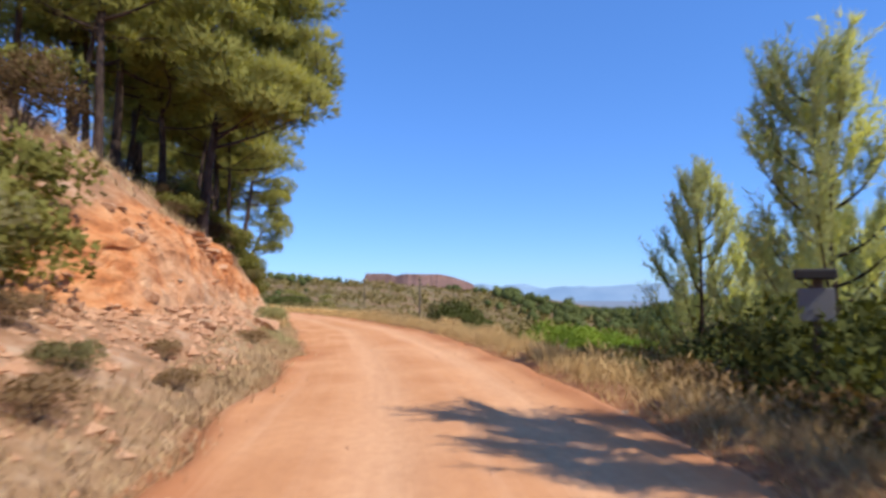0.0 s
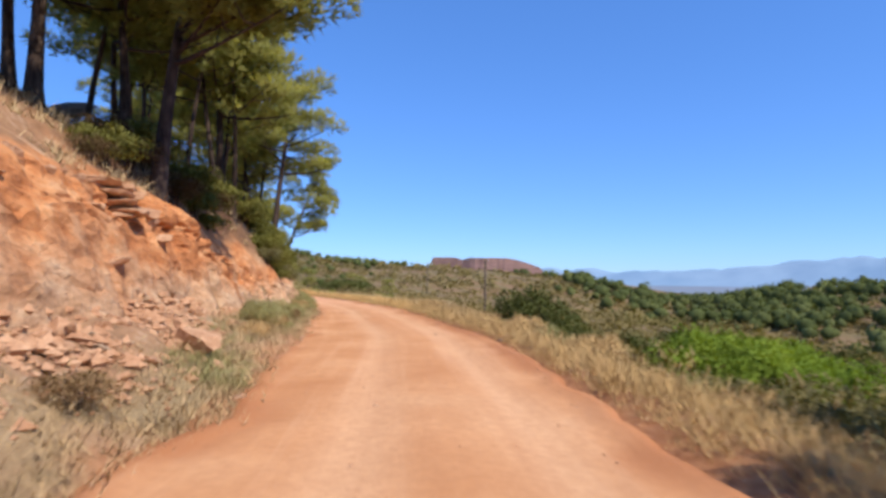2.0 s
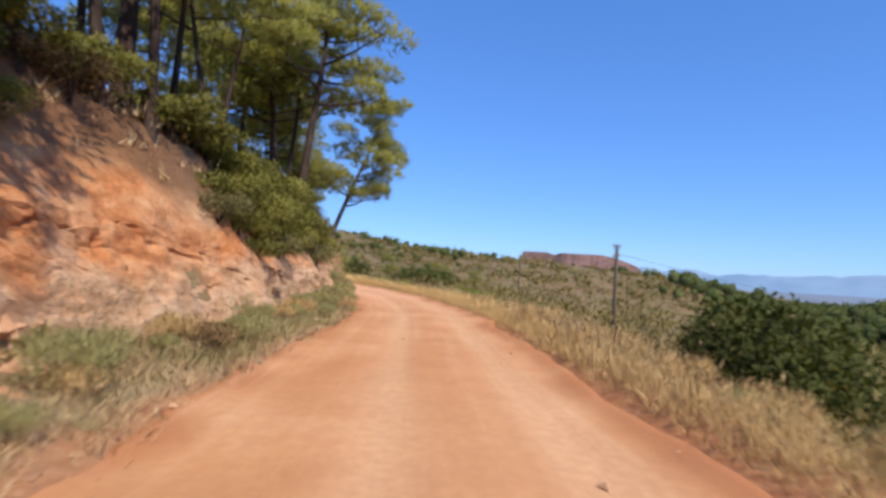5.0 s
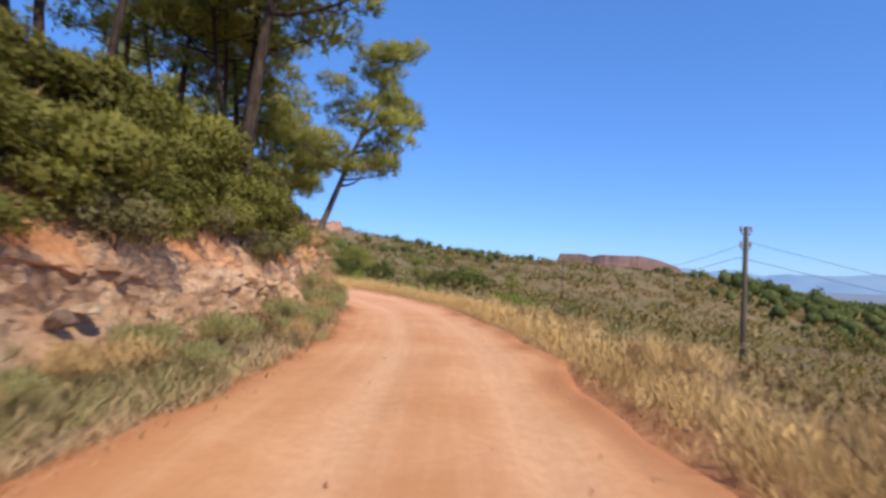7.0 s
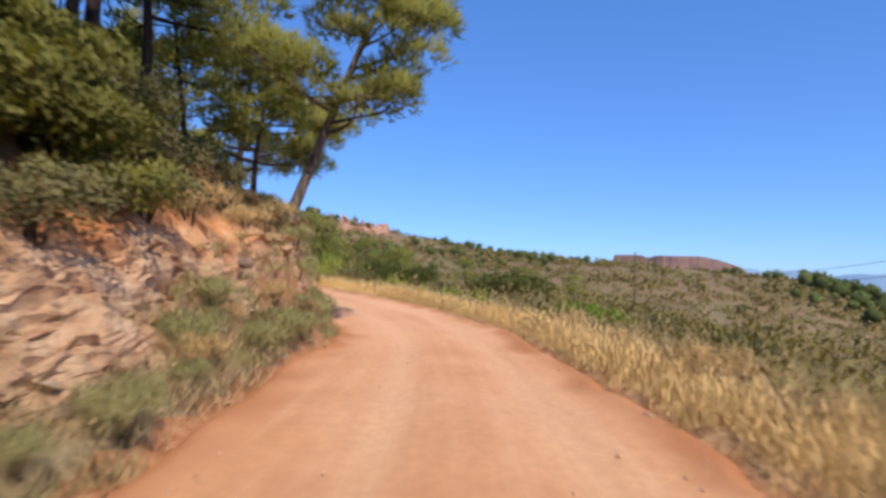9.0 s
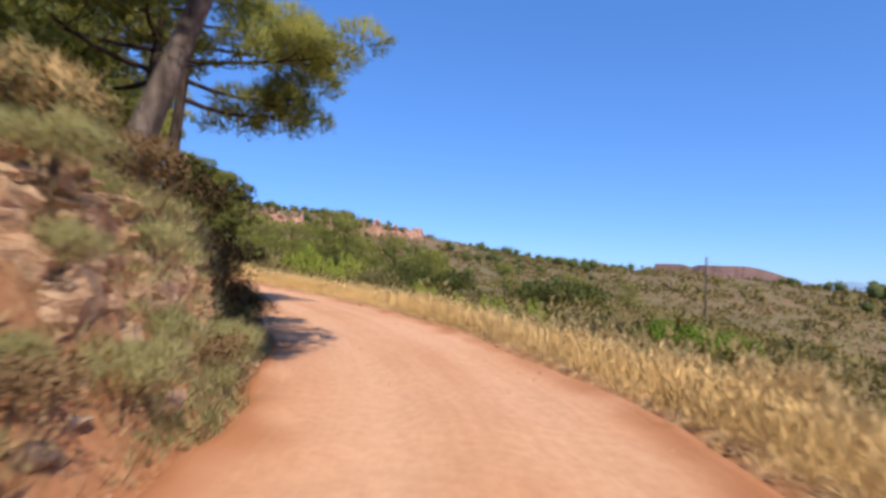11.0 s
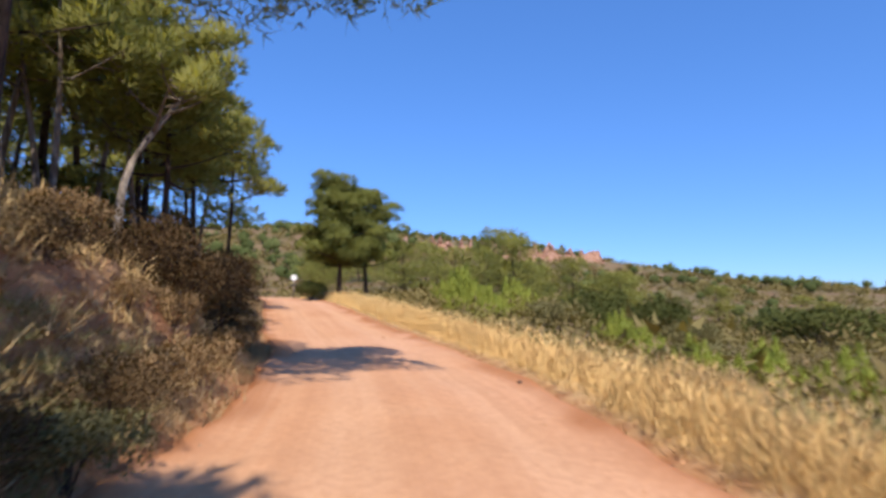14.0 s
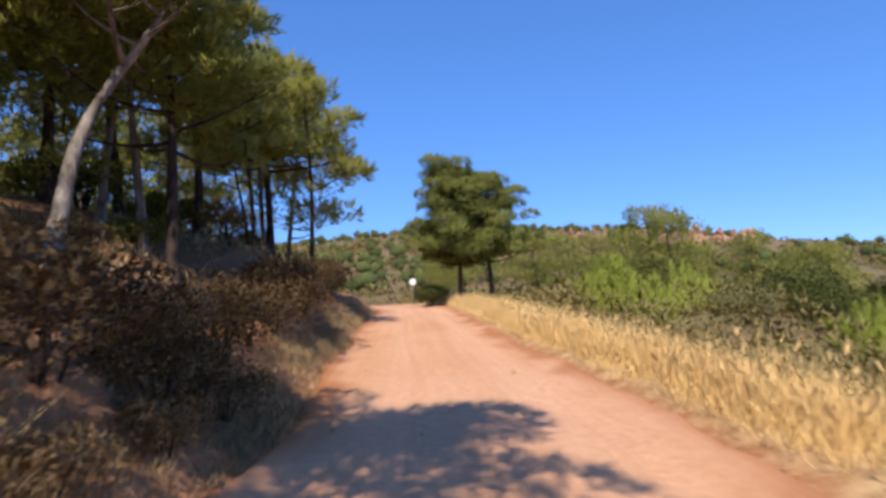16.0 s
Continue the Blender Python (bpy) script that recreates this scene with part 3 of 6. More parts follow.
def build_bank():
    ss = np.arange(-7, 95, 0.13)
    u = np.concatenate([np.linspace(0, 0.16, 9), np.linspace(0.18, 0.62, 40), np.linspace(0.64, 1, 20)])
    s, t = np.meshgrid(ss, u, indexing="ij")
    foot, b = bank_foot(s), bank_height(s)
    width = bank_width(s)
    d = np.where(t < 0.17, 2.15 + (foot - 2.15) * t / 0.17, np.where(t < 0.63, foot + width * (t - 0.17) / 0.46, foot + width + (10.5 - foot - width) * np.maximum((t - 0.63) / 0.37, 0) ** 1.2))
    h = left_profile(s, d)
    face = smooth(foot - 0.15, foot + 0.25, d) * (1 - smooth(foot + width - 0.1, foot + width + 0.7, d))
    x, y = at_road(s, d)
    v1, j1 = cells(s * 1.15, h * 2.1 + 0.25 * s, d * 0.8)
    v2, j2 = cells(s * 3.1 + 9, h * 4.6 + 0.5 * s, d * 2.0)
    rough = 0.35 + 0.65 * smooth(-0.25, 0.3, fbm(s * 0.17, h * 0.5, 3.0, 2))
    calm = smooth(8, 12, s) * (1 - smooth(35, 40, s)) * (1 - smooth(0.72, 0.88, h / b) * (1 - smooth(22, 26, s)))
    rough = rough * (1 - 0.8 * calm) * (1 - 0.5 * (1 - smooth(20, 24, s))) * (1 - 0.7 * (1 - smooth(8.5, 11, s)))
    rough = rough * (1 - 0.8 * smooth(53, 57, s))
    v3, j3 = cells(s * 6.5 + 3, h * 9.0 + 0.8 * s, d * 4.0)
    out = face * rough * (0.05 * v3 - 0.03 * (1 - smooth(0, 0.12, j3))) + face * rough * (0.24 * v1 + 0.11 * v2 - 0.16 * (1 - smooth(0.0, 0.16, j1)) - 0.06 * (1 - smooth(0, 0.12, j2))) + face * 0.12 * fbm(s * 0.6, h * 1.4, 1.0, 4)
    # a washed-out gully beside a nose of rock
    wander = s + 0.35 * fbm(h * 0.9, s * 0.3, 4.0, 3)
    out = out + face * (0.3 * np.exp(-((wander - 19.9) / 0.7) ** 2) - 0.6 * np.exp(-((wander - 21.15) / 0.5) ** 2))
    lump = 0.09 * fbm(x * 1.1, y * 1.1, 2.0, 4) * smooth(2.3, 3.2, d)
    dd = d - out
    x, y = at_road(s, dd)
    z = road_z(s) + h + lump + face * 0.05 * v2
    z = z - 0.5 * smooth(9.8, 10.5, d) - 0.12 * (1 - smooth(2.15, 2.45, d)) - 0.6 * (1 - smooth(-7, -5, s)) - 0.6 * smooth(93, 95, s)
    me = mesh_of("bank", np.stack([x, y, z], -1).reshape(-1, 3), grid_faces(len(ss), len(u))[:, ::-1], BANK_MAT, shaded=False)
    earthy = 1 - smooth(0.15, 0.5, face + 0.25 * fbm(x * 0.8, y * 0.8, 8.0, 3))
    earthy = np.maximum(earthy, 0.9 * smooth(50, 56, s))
    point_values(me, "soil", np.clip(earthy * 0.9, 0, 1))
    point_values(me, "pale", smooth(2.0 + 0.9 * smooth(36, 42, s), 0.3, h) * (smooth(9, 13, s) + 0.8 * smooth(26, 31, s)))
    raw = smooth(55, 57, s) * (1 - smooth(70, 76, s)) * (1 - smooth(foot + width + 0.2, foot + width + 0.8, d)) * smooth(-0.35, 0.15, fbm(x * 0.7, y * 0.7, 12.0, 3))
    point_values(me, "road_dust", np.maximum(raw, smooth(0.25, -0.05, d - left_edge(s) + 0.2 * fbm(x * 0.9, y * 0.9, 3.0, 3))))
    # Stands for litter and painted tree shade; thinned where the bank is sunlit.
    point_values(me, "litter_shade", np.maximum(smooth(47, 53, s) * (1 - 0.75 * smooth(55.5, 58, s) * (1 - smooth(62, 65, s))), smooth(foot + width + 0.1, foot + width + 0.7, d) * smooth(16, 20, s)))
    point_values(me, "turf", 0.9 * smooth(0.05, 0.4, d - left_edge(s) + 0.35 * fbm(x * 0.8, y * 0.8, 5.0, 3)) * (1 - smooth(foot - 0.5, foot + 0.3, d)) * (1 - smooth(48, 54, s)) * (1 - smooth(0.7, 1.3, d - left_edge(s)) * (1 - smooth(21, 26, s))) * (0.4 + 0.6 * smooth(9, 14, s)))
    point_values(me, "scree", smooth(26, 20, s))
    tagged(new("bank", me), "cut roadside bank of orange rock and dry earth", "bank", kind="structure")


build_bank()


# ---- red cliffs under the far ridge ----
def build_cliff():
    n = Nodes("red_cliff_rock")
    p = n.coords()
    c = n.ramp(n.noise(p, 0.5, 6, 0.7, (1.0, 1.0, 1.6)), [(0.32, (0.17, 0.085, 0.055)), (0.48, (0.42, 0.22, 0.14)), (0.66, (0.60, 0.38, 0.27))])
    m = n.surface(c, 0.95, n.bump(n.noise(p, 0.8, 5, 0.7), 0.8, 0.6), gloss=0.1)
    az = np.linspace(25, 51, 420)
    back = np.array([-9.0, -5.0, -2.6, -2.0, -1.3, -0.8, 0.0, 1.5, 5.0, 11.0, 18.0])
    up = np.array([-0.5, 0.12, 0.3, 0.52, 0.7, 0.9, 1.0, 1.0, 0.85, 0.4, -0.5])
    a, k = np.meshgrid(az, np.arange(len(back)), indexing="ij")
    tall = 4.2 * smooth(-0.35, 0.1, fbm(a * 0.55, 0.0, 1.0, 3)) * (1 - smooth(48, 51, a)) * smooth(25, 28, a) * (0.7 + 0.5 * vnoise(a * 3.1, 2.0))
    r = 152 + 3.1 * (46 - a) + back[k] + 1.6 * fbm(a * 1.7, k * 0.4, 5.0, 3)
    x, y = HUB[0] - r * np.sin(np.radians(a)), HUB[1] + r * np.cos(np.radians(a))
    z = height(x, y) + np.where((k == 0) | (k == len(back) - 1), -2.0, up[k] * tall + 0.35 * fbm(a * 5.0, k * 1.3, 3.0, 2) * smooth(0.3, 1.5, tall) - 0.9 * (1 - smooth(0.2, 1.4, tall)))
    me = mesh_of("cliff", np.stack([x, y, z], -1).reshape(-1, 3), grid_faces(len(az), len(back)), m, shaded=False)
    tagged(new("cliff", me), "broken red rock cliff under the far ridge", "cliff", kind="structure")


build_cliff()


# ---- mountains at the horizon, their haze painted blue ----
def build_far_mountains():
    n = Nodes("painted_blue_haze")
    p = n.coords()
    # No haze in the air: this colour ramp itself carries the blue.
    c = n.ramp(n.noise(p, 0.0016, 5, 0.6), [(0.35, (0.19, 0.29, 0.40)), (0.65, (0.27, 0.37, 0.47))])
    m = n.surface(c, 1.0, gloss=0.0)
    az = np.radians(np.linspace(-75, 20, 160))
    rr = np.linspace(3600, 4550, 14)
    a, r = np.meshgrid(az, rr, indexing="ij")
    deg = np.degrees(a)
    crown = 28 + 50 * smooth(-13, -23, deg) + 26 * smooth(-24, -33, deg) + 22 * fbm(deg * 0.22, 0.0, 3.0, 4)
    crown = crown * smooth(14, 4, deg)
    ridge = np.exp(-((r - 4250) / 300) ** 2)
    z = -90 + (crown + 90) * ridge + 14 * fbm(deg * 0.5, r * 0.004, 1.0, 3) * ridge - 60 * smooth(4400, 4550, r)
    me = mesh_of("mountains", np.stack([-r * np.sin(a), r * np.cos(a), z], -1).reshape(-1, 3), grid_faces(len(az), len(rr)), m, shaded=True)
    tagged(new("backdrop", me), "far mountain range with blue haze painted on", "mountains", kind="structure")


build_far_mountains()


# ---- plants ----
def unit(v):
    return v / np.maximum(np.linalg.norm(v, axis=-1, keepdims=True), 1e-9)


def blades(root, way, length, width, rng, out=None):
    """A thin pointed triangle for each root, along way, its face turned towards out."""
    side = unit(np.cross(way, rng.normal(size=way.shape) if out is None else out + 0.5 * rng.normal(size=way.shape))) * (np.asarray(width)[..., None] * 0.5)
    tip = root + way * np.asarray(length)[..., None]
    verts = np.stack([root - side, root + side, tip], 1)
    if out is not None:
        back = (np.cross(2 * side, way) * out).sum(-1) < 0
        verts[back] = verts[back][:, [1, 0, 2]]
    verts = verts.reshape(-1, 3)
    return verts, np.arange(len(verts)).reshape(-1, 3)


def leaflets(at, way, length, width, rng):
    """A small pointed leaf of four corners for each place."""
    side = unit(np.cross(way, rng.normal(size=way.shape))) * (np.asarray(width)[..., None] * 0.5)
    tip = way * np.asarray(length)[..., None]
    verts = np.stack([at - tip * 0.5, at + side, at + tip * 0.5, at - side], 1).reshape(-1, 3)
    return verts, np.arange(len(verts)).reshape(-1, 4)


def tube(path, radii, sides=7):
    """A tapered limb along a path."""
    path, radii = np.asarray(path, float), np.asarray(radii, float)
    t = unit(np.gradient(path, axis=0))
    ref = np.where(np.abs(t[:, 2:3]) > 0.9, np.array([[1.0, 0, 0]]), np.array([[0, 0, 1.0]]))
    a = unit(np.cross(t, ref))
    b = np.cross(t, a)
    ang = np.arange(sides) * 2 * np.pi / sides
    ring = path[:, None] + radii[:, None, None] * (np.cos(ang)[None, :, None] * a[:, None] + np.sin(ang)[None, :, None] * b[:, None])
    faces = []
    for i in range(len(path) - 1):
        for k in range(sides):
            m = (k + 1) % sides
            faces.append((i * sides + k, i * sides + m, (i + 1) * sides + m, (i + 1) * sides + k))
    return ring.reshape(-1, 3), np.array(faces)


def joined(pieces):
    verts, faces, n = [], [], 0
    for v, f in pieces:
        verts.append(v)
        faces.append(f + n)
        n += len(v)
    return np.concatenate(verts), np.concatenate(faces)


def tufts(centres, radii, per, rng, flat=0.7, blade=0.30, wide=0.047, fan=4):
    """Needle tufts over rounded clumps: corners, faces and the clumps' soft normals."""
    out, soft = [], []
    for c, r in zip(centres, radii):
        n = max(8, int(per * r * r))
        o = unit(rng.normal(size=(n, 3)))
        o[:, 2] = np.where(o[:, 2] < -0.3, -o[:, 2] * rng.random(n), o[:, 2])
        o = unit(o)
        deep = rng.uniform(0.35, 1.0, n) ** 0.5 * (1 + 0.22 * vnoise(o[:, 0] * 2.6 + c[0] * 3, o[:, 1] * 2.6 + c[1] * 3, o[:, 2] * 2.6))
        p = c + o * (deep * r)[:, None] * np.array([1, 1, flat])
        p, q = np.repeat(p, fan, 0), np.repeat(o, fan, 0)
        way = unit(q * 0.85 + rng.normal(size=(n * fan, 3)) * 0.42 + np.array([0, 0, 0.4]))
        out.append(blades(p, way, rng.uniform(0.6, 1.1, n * fan) * blade, rng.uniform(0.7, 1.2, n * fan) * wide, rng, q))
        soft.append(np.repeat(unit(q + rng.normal(size=q.shape) * 0.14 + np.array([0, 0, 0.15])), 3, 0))
    return *joined(out), np.concatenate(soft)


def bent(path, f):
    i = f * (len(path) - 1)
    k = min(int(i), len(path) - 2)
    return path[k] + (path[k + 1] - path[k]) * (i - k)


def pine_tree(seed, tall, bare, spread, lean=(0, 0), sway=0.25, girth=0.16, limbs=13, dense=260, bark=None, needles=None, one_side=None, often=0.6, tips=(0.42, 0.6, 0.78, 0.95), clump=0.29, label="", curve=None, arms=0, fine=1.0):
    """An umbrella-crowned pine: a trunk, its limbs and a crown of needle tufts."""
    rng = np.random.default_rng(seed)
    bark, needles = bark or BARK, needles or NEEDLES
    u = np.linspace(0, 1, 12)
    ph = rng.uniform(0, 6.28, 2)
    off = sway * (np.sin(u * 4.2 + ph[0]) - np.sin(ph[0])), sway * (np.sin(u * 3.4 + ph[1]) - np.sin(ph[1]))
    trunk = np.stack([lean[0] * tall * u + off[0] * u, lean[1] * tall * u + off[1] * u, tall * 0.93 * u - 0.35 * (1 - u)], 1)
    if curve:
        trunk[:, 0] += curve[0] * np.sin(u * np.pi * 1.1) ** 2
        trunk[:, 1] += curve[1] * np.sin(u * np.pi * 1.1) ** 2
    r = girth * (1 - 0.78 * u) * (1 + 0.55 * np.exp(-u * 16))
    wood, centres, radii = [], [], []
    for i in range(limbs):
        g = (i + 0.5) / limbs
        f = bare + (0.97 - bare) * g
        start = bent(trunk, f)
        az = i * 2.4 + rng.uniform(-0.5, 0.5)
        if one_side is not None and rng.random() < often:
            az = one_side + rng.normal() * 0.6
        long = spread * (1.0 - 0.62 * g ** 1.6) * rng.uniform(0.65, 1.15)
        rise = rng.uniform(0.05, 0.35) + 0.55 * g
        if i < arms:
            az, long, rise = one_side + rng.normal() * 0.22, spread * rng.uniform(1.4, 1.7), rng.uniform(0.06, 0.22)
        w = np.linspace(0, 1, 6)
        wav = rng.normal(size=2) * 0.12 * long
        limb = start + np.stack([np.cos(az) * long * w - np.sin(az) * wav[0] * np.sin(w * 3), np.sin(az) * long * w + np.cos(az) * wav[0] * np.sin(w * 3), long * (rise * w + 0.25 * (w ** 2 - w))], 1)
        thick = max(0.018, girth * 0.36 * (1 - 0.5 * g) * min(1.2, long / spread + 0.2))
        wood.append([tube(limb, thick * (1 - 0.8 * w), 5)])
        for q in (0.58, 0.68, 0.76, 0.84, 0.92, 1.0, 0.72, 0.88, 0.96) if i < arms else tips:
            if q < 0.5 and rng.random() < 0.5:
                continue
            c = bent(limb, q)
            side = rng.normal(size=3) * np.array([0.22, 0.22, 0.1]) * min(long, 1.2 * spread)
            e = c + side + np.array([0, 0, 0.1 * spread])
            wood[-1].append(tube(np.stack([c, c + side * 0.5, e]), [thick * 0.4, thick * 0.3, 0.008], 4))
            centres.append(e)
            radii.append(spread * clump * rng.uniform(0.6, 1.2) * (1 - 0.25 * g))
    centres.append(trunk[-1])
    radii.append(spread * clump)
    root = new("pine_tree")
    under(new("trunk", mesh_of("trunk", *tube(trunk, r, 10), bark, shaded=True)), root)
    for w in wood:
        under(new("limb", mesh_of("limb", *joined(w), bark, shaded=True)), root)
    verts, faces, soft = tufts(centres, radii, dense / fine, rng, wide=0.047 * fine)
    crown = new("crown", mesh_of("crown", verts, faces, needles, normals=soft))
    under(crown, root)
    return tagged(root, label or "tall dark-trunked pine with a rounded crown", "tree", "pines on the uphill side")


def stand(ob, x, y, turn=0.0, size=1.0, sink=0.0):
    ob.matrix_basis = pose(x, y, float(height(x, y)) - sink, 0, 0, turn) @ Matrix.Scale(size, 4)
    return ob


def again(ob, x, y, turn=0.0, size=1.0, label=""):
    c = copy_thing(ob, Matrix.Identity(4))
    c.matrix_basis = pose(x, y, float(height(x, y)), 0, 0, turn) @ Matrix.Scale(size, 4)
    if label:
        c["label"] = label
    return c


def shrub(name, seed, wide, tall, leaf, mats, n=2600, lumps=14, label="", group="", stems=5, upright=0.3, aspect=0.75):
    """A bush: stems from the foot and a lumpy cloud of small leaves."""
    rng = np.random.default_rng(seed)
    root = new(name)
    cs, rs, wood = [], [], []
    for i in range(lumps):
        a, q = i * 2.4 + rng.uniform(-0.4, 0.4), math.sqrt((i + 0.6) / lumps) * rng.uniform(0.75, 1.1)
        rr = wide * rng.uniform(0.26, 0.42)
        cs.append(np.array([math.cos(a) * q * (wide - rr * 0.6), math.sin(a) * q * (wide - rr * 0.6), tall * (0.3 + rng.uniform(0.1, 0.5) * (1.15 - q * 0.8))]))
        rs.append(rr)
        if i < stems:
            wood.append(tube(np.stack([[0.05 * math.cos(a), 0.05 * math.sin(a), -0.2], cs[-1] * np.array([0.45, 0.45, 0.5]), cs[-1]]), [0.035 * wide, 0.022 * wide, 0.006], 4))
    cs, rs = np.array(cs), np.array(rs)
    pick = rng.choice(lumps, n, p=rs ** 2 / (rs ** 2).sum())
    o = unit(rng.normal(size=(n, 3)))
    o[:, 2] = np.abs(o[:, 2]) * np.where(rng.random(n) < 0.75, 1, -1)
    p = cs[pick] + o * (rs[pick] * rng.uniform(0.35, 1.05, n) ** 0.5)[:, None] * np.array([1, 1, 0.8 * tall / wide if tall < wide else 1.0])
    p[:, 2] = np.maximum(p[:, 2], 0.02)
    way = unit(o * 0.5 + rng.normal(size=(n, 3)) * 0.6 + np.array([0, 0, upright]))
    for w in wood:
        under(new("stem", mesh_of("stem", *w, BARK, shaded=True)), root)
    verts, faces = blades(p, way, rng.uniform(0.7, 1.4, n) * leaf, rng.uniform(0.7, 1.4, n) * leaf * aspect, rng, o)
    soft = np.repeat(unit(o + rng.normal(size=o.shape) * 0.35 + np.array([0, 0, 0.2])), 3, 0)
    under(new("foliage", mesh_of("foliage", verts, faces, mats, normals=soft)), root)
    return tagged(root, label, "bush", group)


def young_pine(seed, tall, spread, needles, label):
    """A young, open pine whose shoots all point up like candles."""
    rng = np.random.default_rng(seed)
    root = new("young_pine")
    trunk = np.stack([0.12 * np.sin(np.linspace(0, 3, 8)), 0.1 * np.sin(np.linspace(1, 4, 8)), np.linspace(-0.3, tall, 8)], 1)
    wood, out, soft = [], [], []
    for i in range(38):
        g = (i + 0.5) / 38
        start = bent(trunk, 0.12 + 0.85 * g)
        az, long = i * 2.4 + rng.uniform(-0.4, 0.4), spread * (1.0 - 0.72 * g) * rng.uniform(0.7, 1.1)
        w = np.linspace(0, 1, 6)
        limb = start + np.stack([np.cos(az) * long * w, np.sin(az) * long * w, long * (0.25 * w + 0.75 * w ** 2.2)], 1)
        wood.append(tube(limb, 0.022 * (1 - 0.8 * w) + 0.004, 4))
        shoots = [(bent(limb, q), limb[-1] - limb[-2]) for q in (0.45, 0.6, 0.72, 0.84, 0.93, 1.0)]
        for c, t in shoots:
            for k in range(3):
                way = unit(unit(t) * 0.5 + np.array([0, 0, 0.9]) + rng.normal(size=3) * 0.28)
                size = rng.uniform(0.35, 0.75)
                n = 27
                f = rng.random(n)
                p = c + way * (f * size)[:, None] + rng.normal(size=(n, 3)) * 0.012
                dirs = unit(way * 0.75 + rng.normal(size=(n, 3)) * 0.5)
                radial = unit(np.array([math.cos(az), math.sin(az), 0.6]) + rng.normal(size=(n, 3)) * 0.3)
                out.append(blades(p, dirs, rng.uniform(0.12, 0.2, n), rng.uniform(0.018, 0.03, n), rng, radial))
                soft.append(np.repeat(radial, 3, 0))
    under(new("trunk", mesh_of("trunk", *tube(trunk, np.linspace(0.075, 0.012, 8), 7), BARK, shaded=True)), root)
    for w in wood:
        under(new("limb", mesh_of("limb", *w, BARK, shaded=True)), root)
    under(new("crown", mesh_of("crown", *joined(out), needles, normals=np.concatenate(soft))), root)
    return tagged(root, label, "tree", "young pines on the downhill side")


def plume_pine(seed, wide, tall, label):
    """A bushy young pine, leafy to the ground, of many upright pointed plumes."""
    rng = np.random.default_rng(seed)
    root = new("young_pine")
    out, soft, wood = [], [], []
    for i in range(17):
        a, q = i * 2.4 + rng.uniform(-0.3, 0.3), math.sqrt(i / 17) * rng.uniform(0.8, 1.1)
        foot = np.array([math.cos(a) * q * wide * 0.75, math.sin(a) * q * wide * 0.75, 0.0])
        high = tall * (1.0 - 0.6 * q) * rng.uniform(0.75, 1.1)
        fat = wide * rng.uniform(0.26, 0.4)
        lean = foot * 0.35
        n = int(420 * high / tall) + 120
        f = rng.beta(1.2, 1.3, n)
        az = rng.uniform(0, 6.283, n)
        r = fat * (1 - f ** 1.6) * np.sqrt(rng.uniform(0.2, 1, n)) * (0.85 + 0.3 * np.sin(f * 17 + i))
        o = np.stack([np.cos(az), np.sin(az), 0.35 + 0 * az], 1)
        p = foot + lean * f[:, None] + np.stack([np.cos(az) * r, np.sin(az) * r, f * high], 1)
        way = unit(o * 0.55 + rng.normal(size=(n, 3)) * 0.3 + np.array([0, 0, 1.0]))
        out.append(blades(p, way, rng.uniform(0.16, 0.32, n), rng.uniform(0.03, 0.055, n), rng, o))
        soft.append(np.repeat(unit(o + 0.8 * foot / wide + rng.normal(size=o.shape) * 0.2), 3, 0))
        if i < 7:
            wood.append(tube(np.stack([foot * 0.3 + np.array([0, 0, -0.25]), foot + np.array([0, 0, high * 0.4]), foot + lean + np.array([0, 0, high * 0.9])]), [0.04, 0.025, 0.006], 5))
    for w in wood:
        under(new("stem", mesh_of("stem", *w, BARK, shaded=True)), root)
    under(new("foliage", mesh_of("foliage", *joined(out), FRESH_LEAF, normals=np.concatenate(soft))), root)
    return tagged(root, label, "tree", "young pines on the downhill side")


# ---- pines on the uphill side ----
SHADY = "tall dark-trunked pine with a spreading green crown"
big = stand(pine_tree(1, 7.8, 0.42, 4.2, (0.10, 0.02), girth=0.19, limbs=19, one_side=-0.35, often=0.7, label="large pine leaning out over the orange bank"), -8.0, 19.1)
stand(pine_tree(2, 7.0, 0.45, 3.4, (0.03, 0.10), girth=0.17, dense=200, limbs=14, label=SHADY), -10.4, 21.2)
near_pine = stand(pine_tree(3, 7.4, 0.48, 2.9, (0.02, 0.04), girth=0.17, dense=200, limbs=15, label=SHADY), -10.5, 26.5)
behind = stand(pine_tree(4, 8.0, 0.5, 2.6, (-0.03, 0.0), girth=0.14, dense=200, limbs=13, label=SHADY), -16.1, 30.7)
tall_pine = stand(pine_tree(5, 9.6, 0.52, 3.0, (0.01, 0.03), girth=0.20, dense=200, limbs=14, label="tall pine with a thick brown trunk above the bank"), -12.8, 37.0)
leaning = stand(pine_tree(6, 7.8, 0.34, 2.0, (0.34, 0.18), sway=0.1, girth=0.14, limbs=19, one_side=0.1, dense=230, fine=0.7, clump=0.32, bark=GREY_BARK, label="pine leaning out towards the road"), -15.8, 44.75)
open_pine = stand(pine_tree(7, 7.8, 0.42, 2.2, (0.03, 0.03), sway=0.12, girth=0.18, limbs=9, one_side=1.1, dense=200, fine=0.55, clump=0.34, often=0.9, arms=4, tips=(0.72, 0.86, 1.0), label="pine with a bare forked trunk and long branches over the road"), -22.8, 50.7)
curved = stand(pine_tree(8, 5.6, 0.6, 1.9, (-0.02, 0.36), girth=0.13, limbs=12, bark=PALE_BARK, curve=(-0.4, -0.45), label="pine with a pale, bent trunk"), -30.3, 54.0)
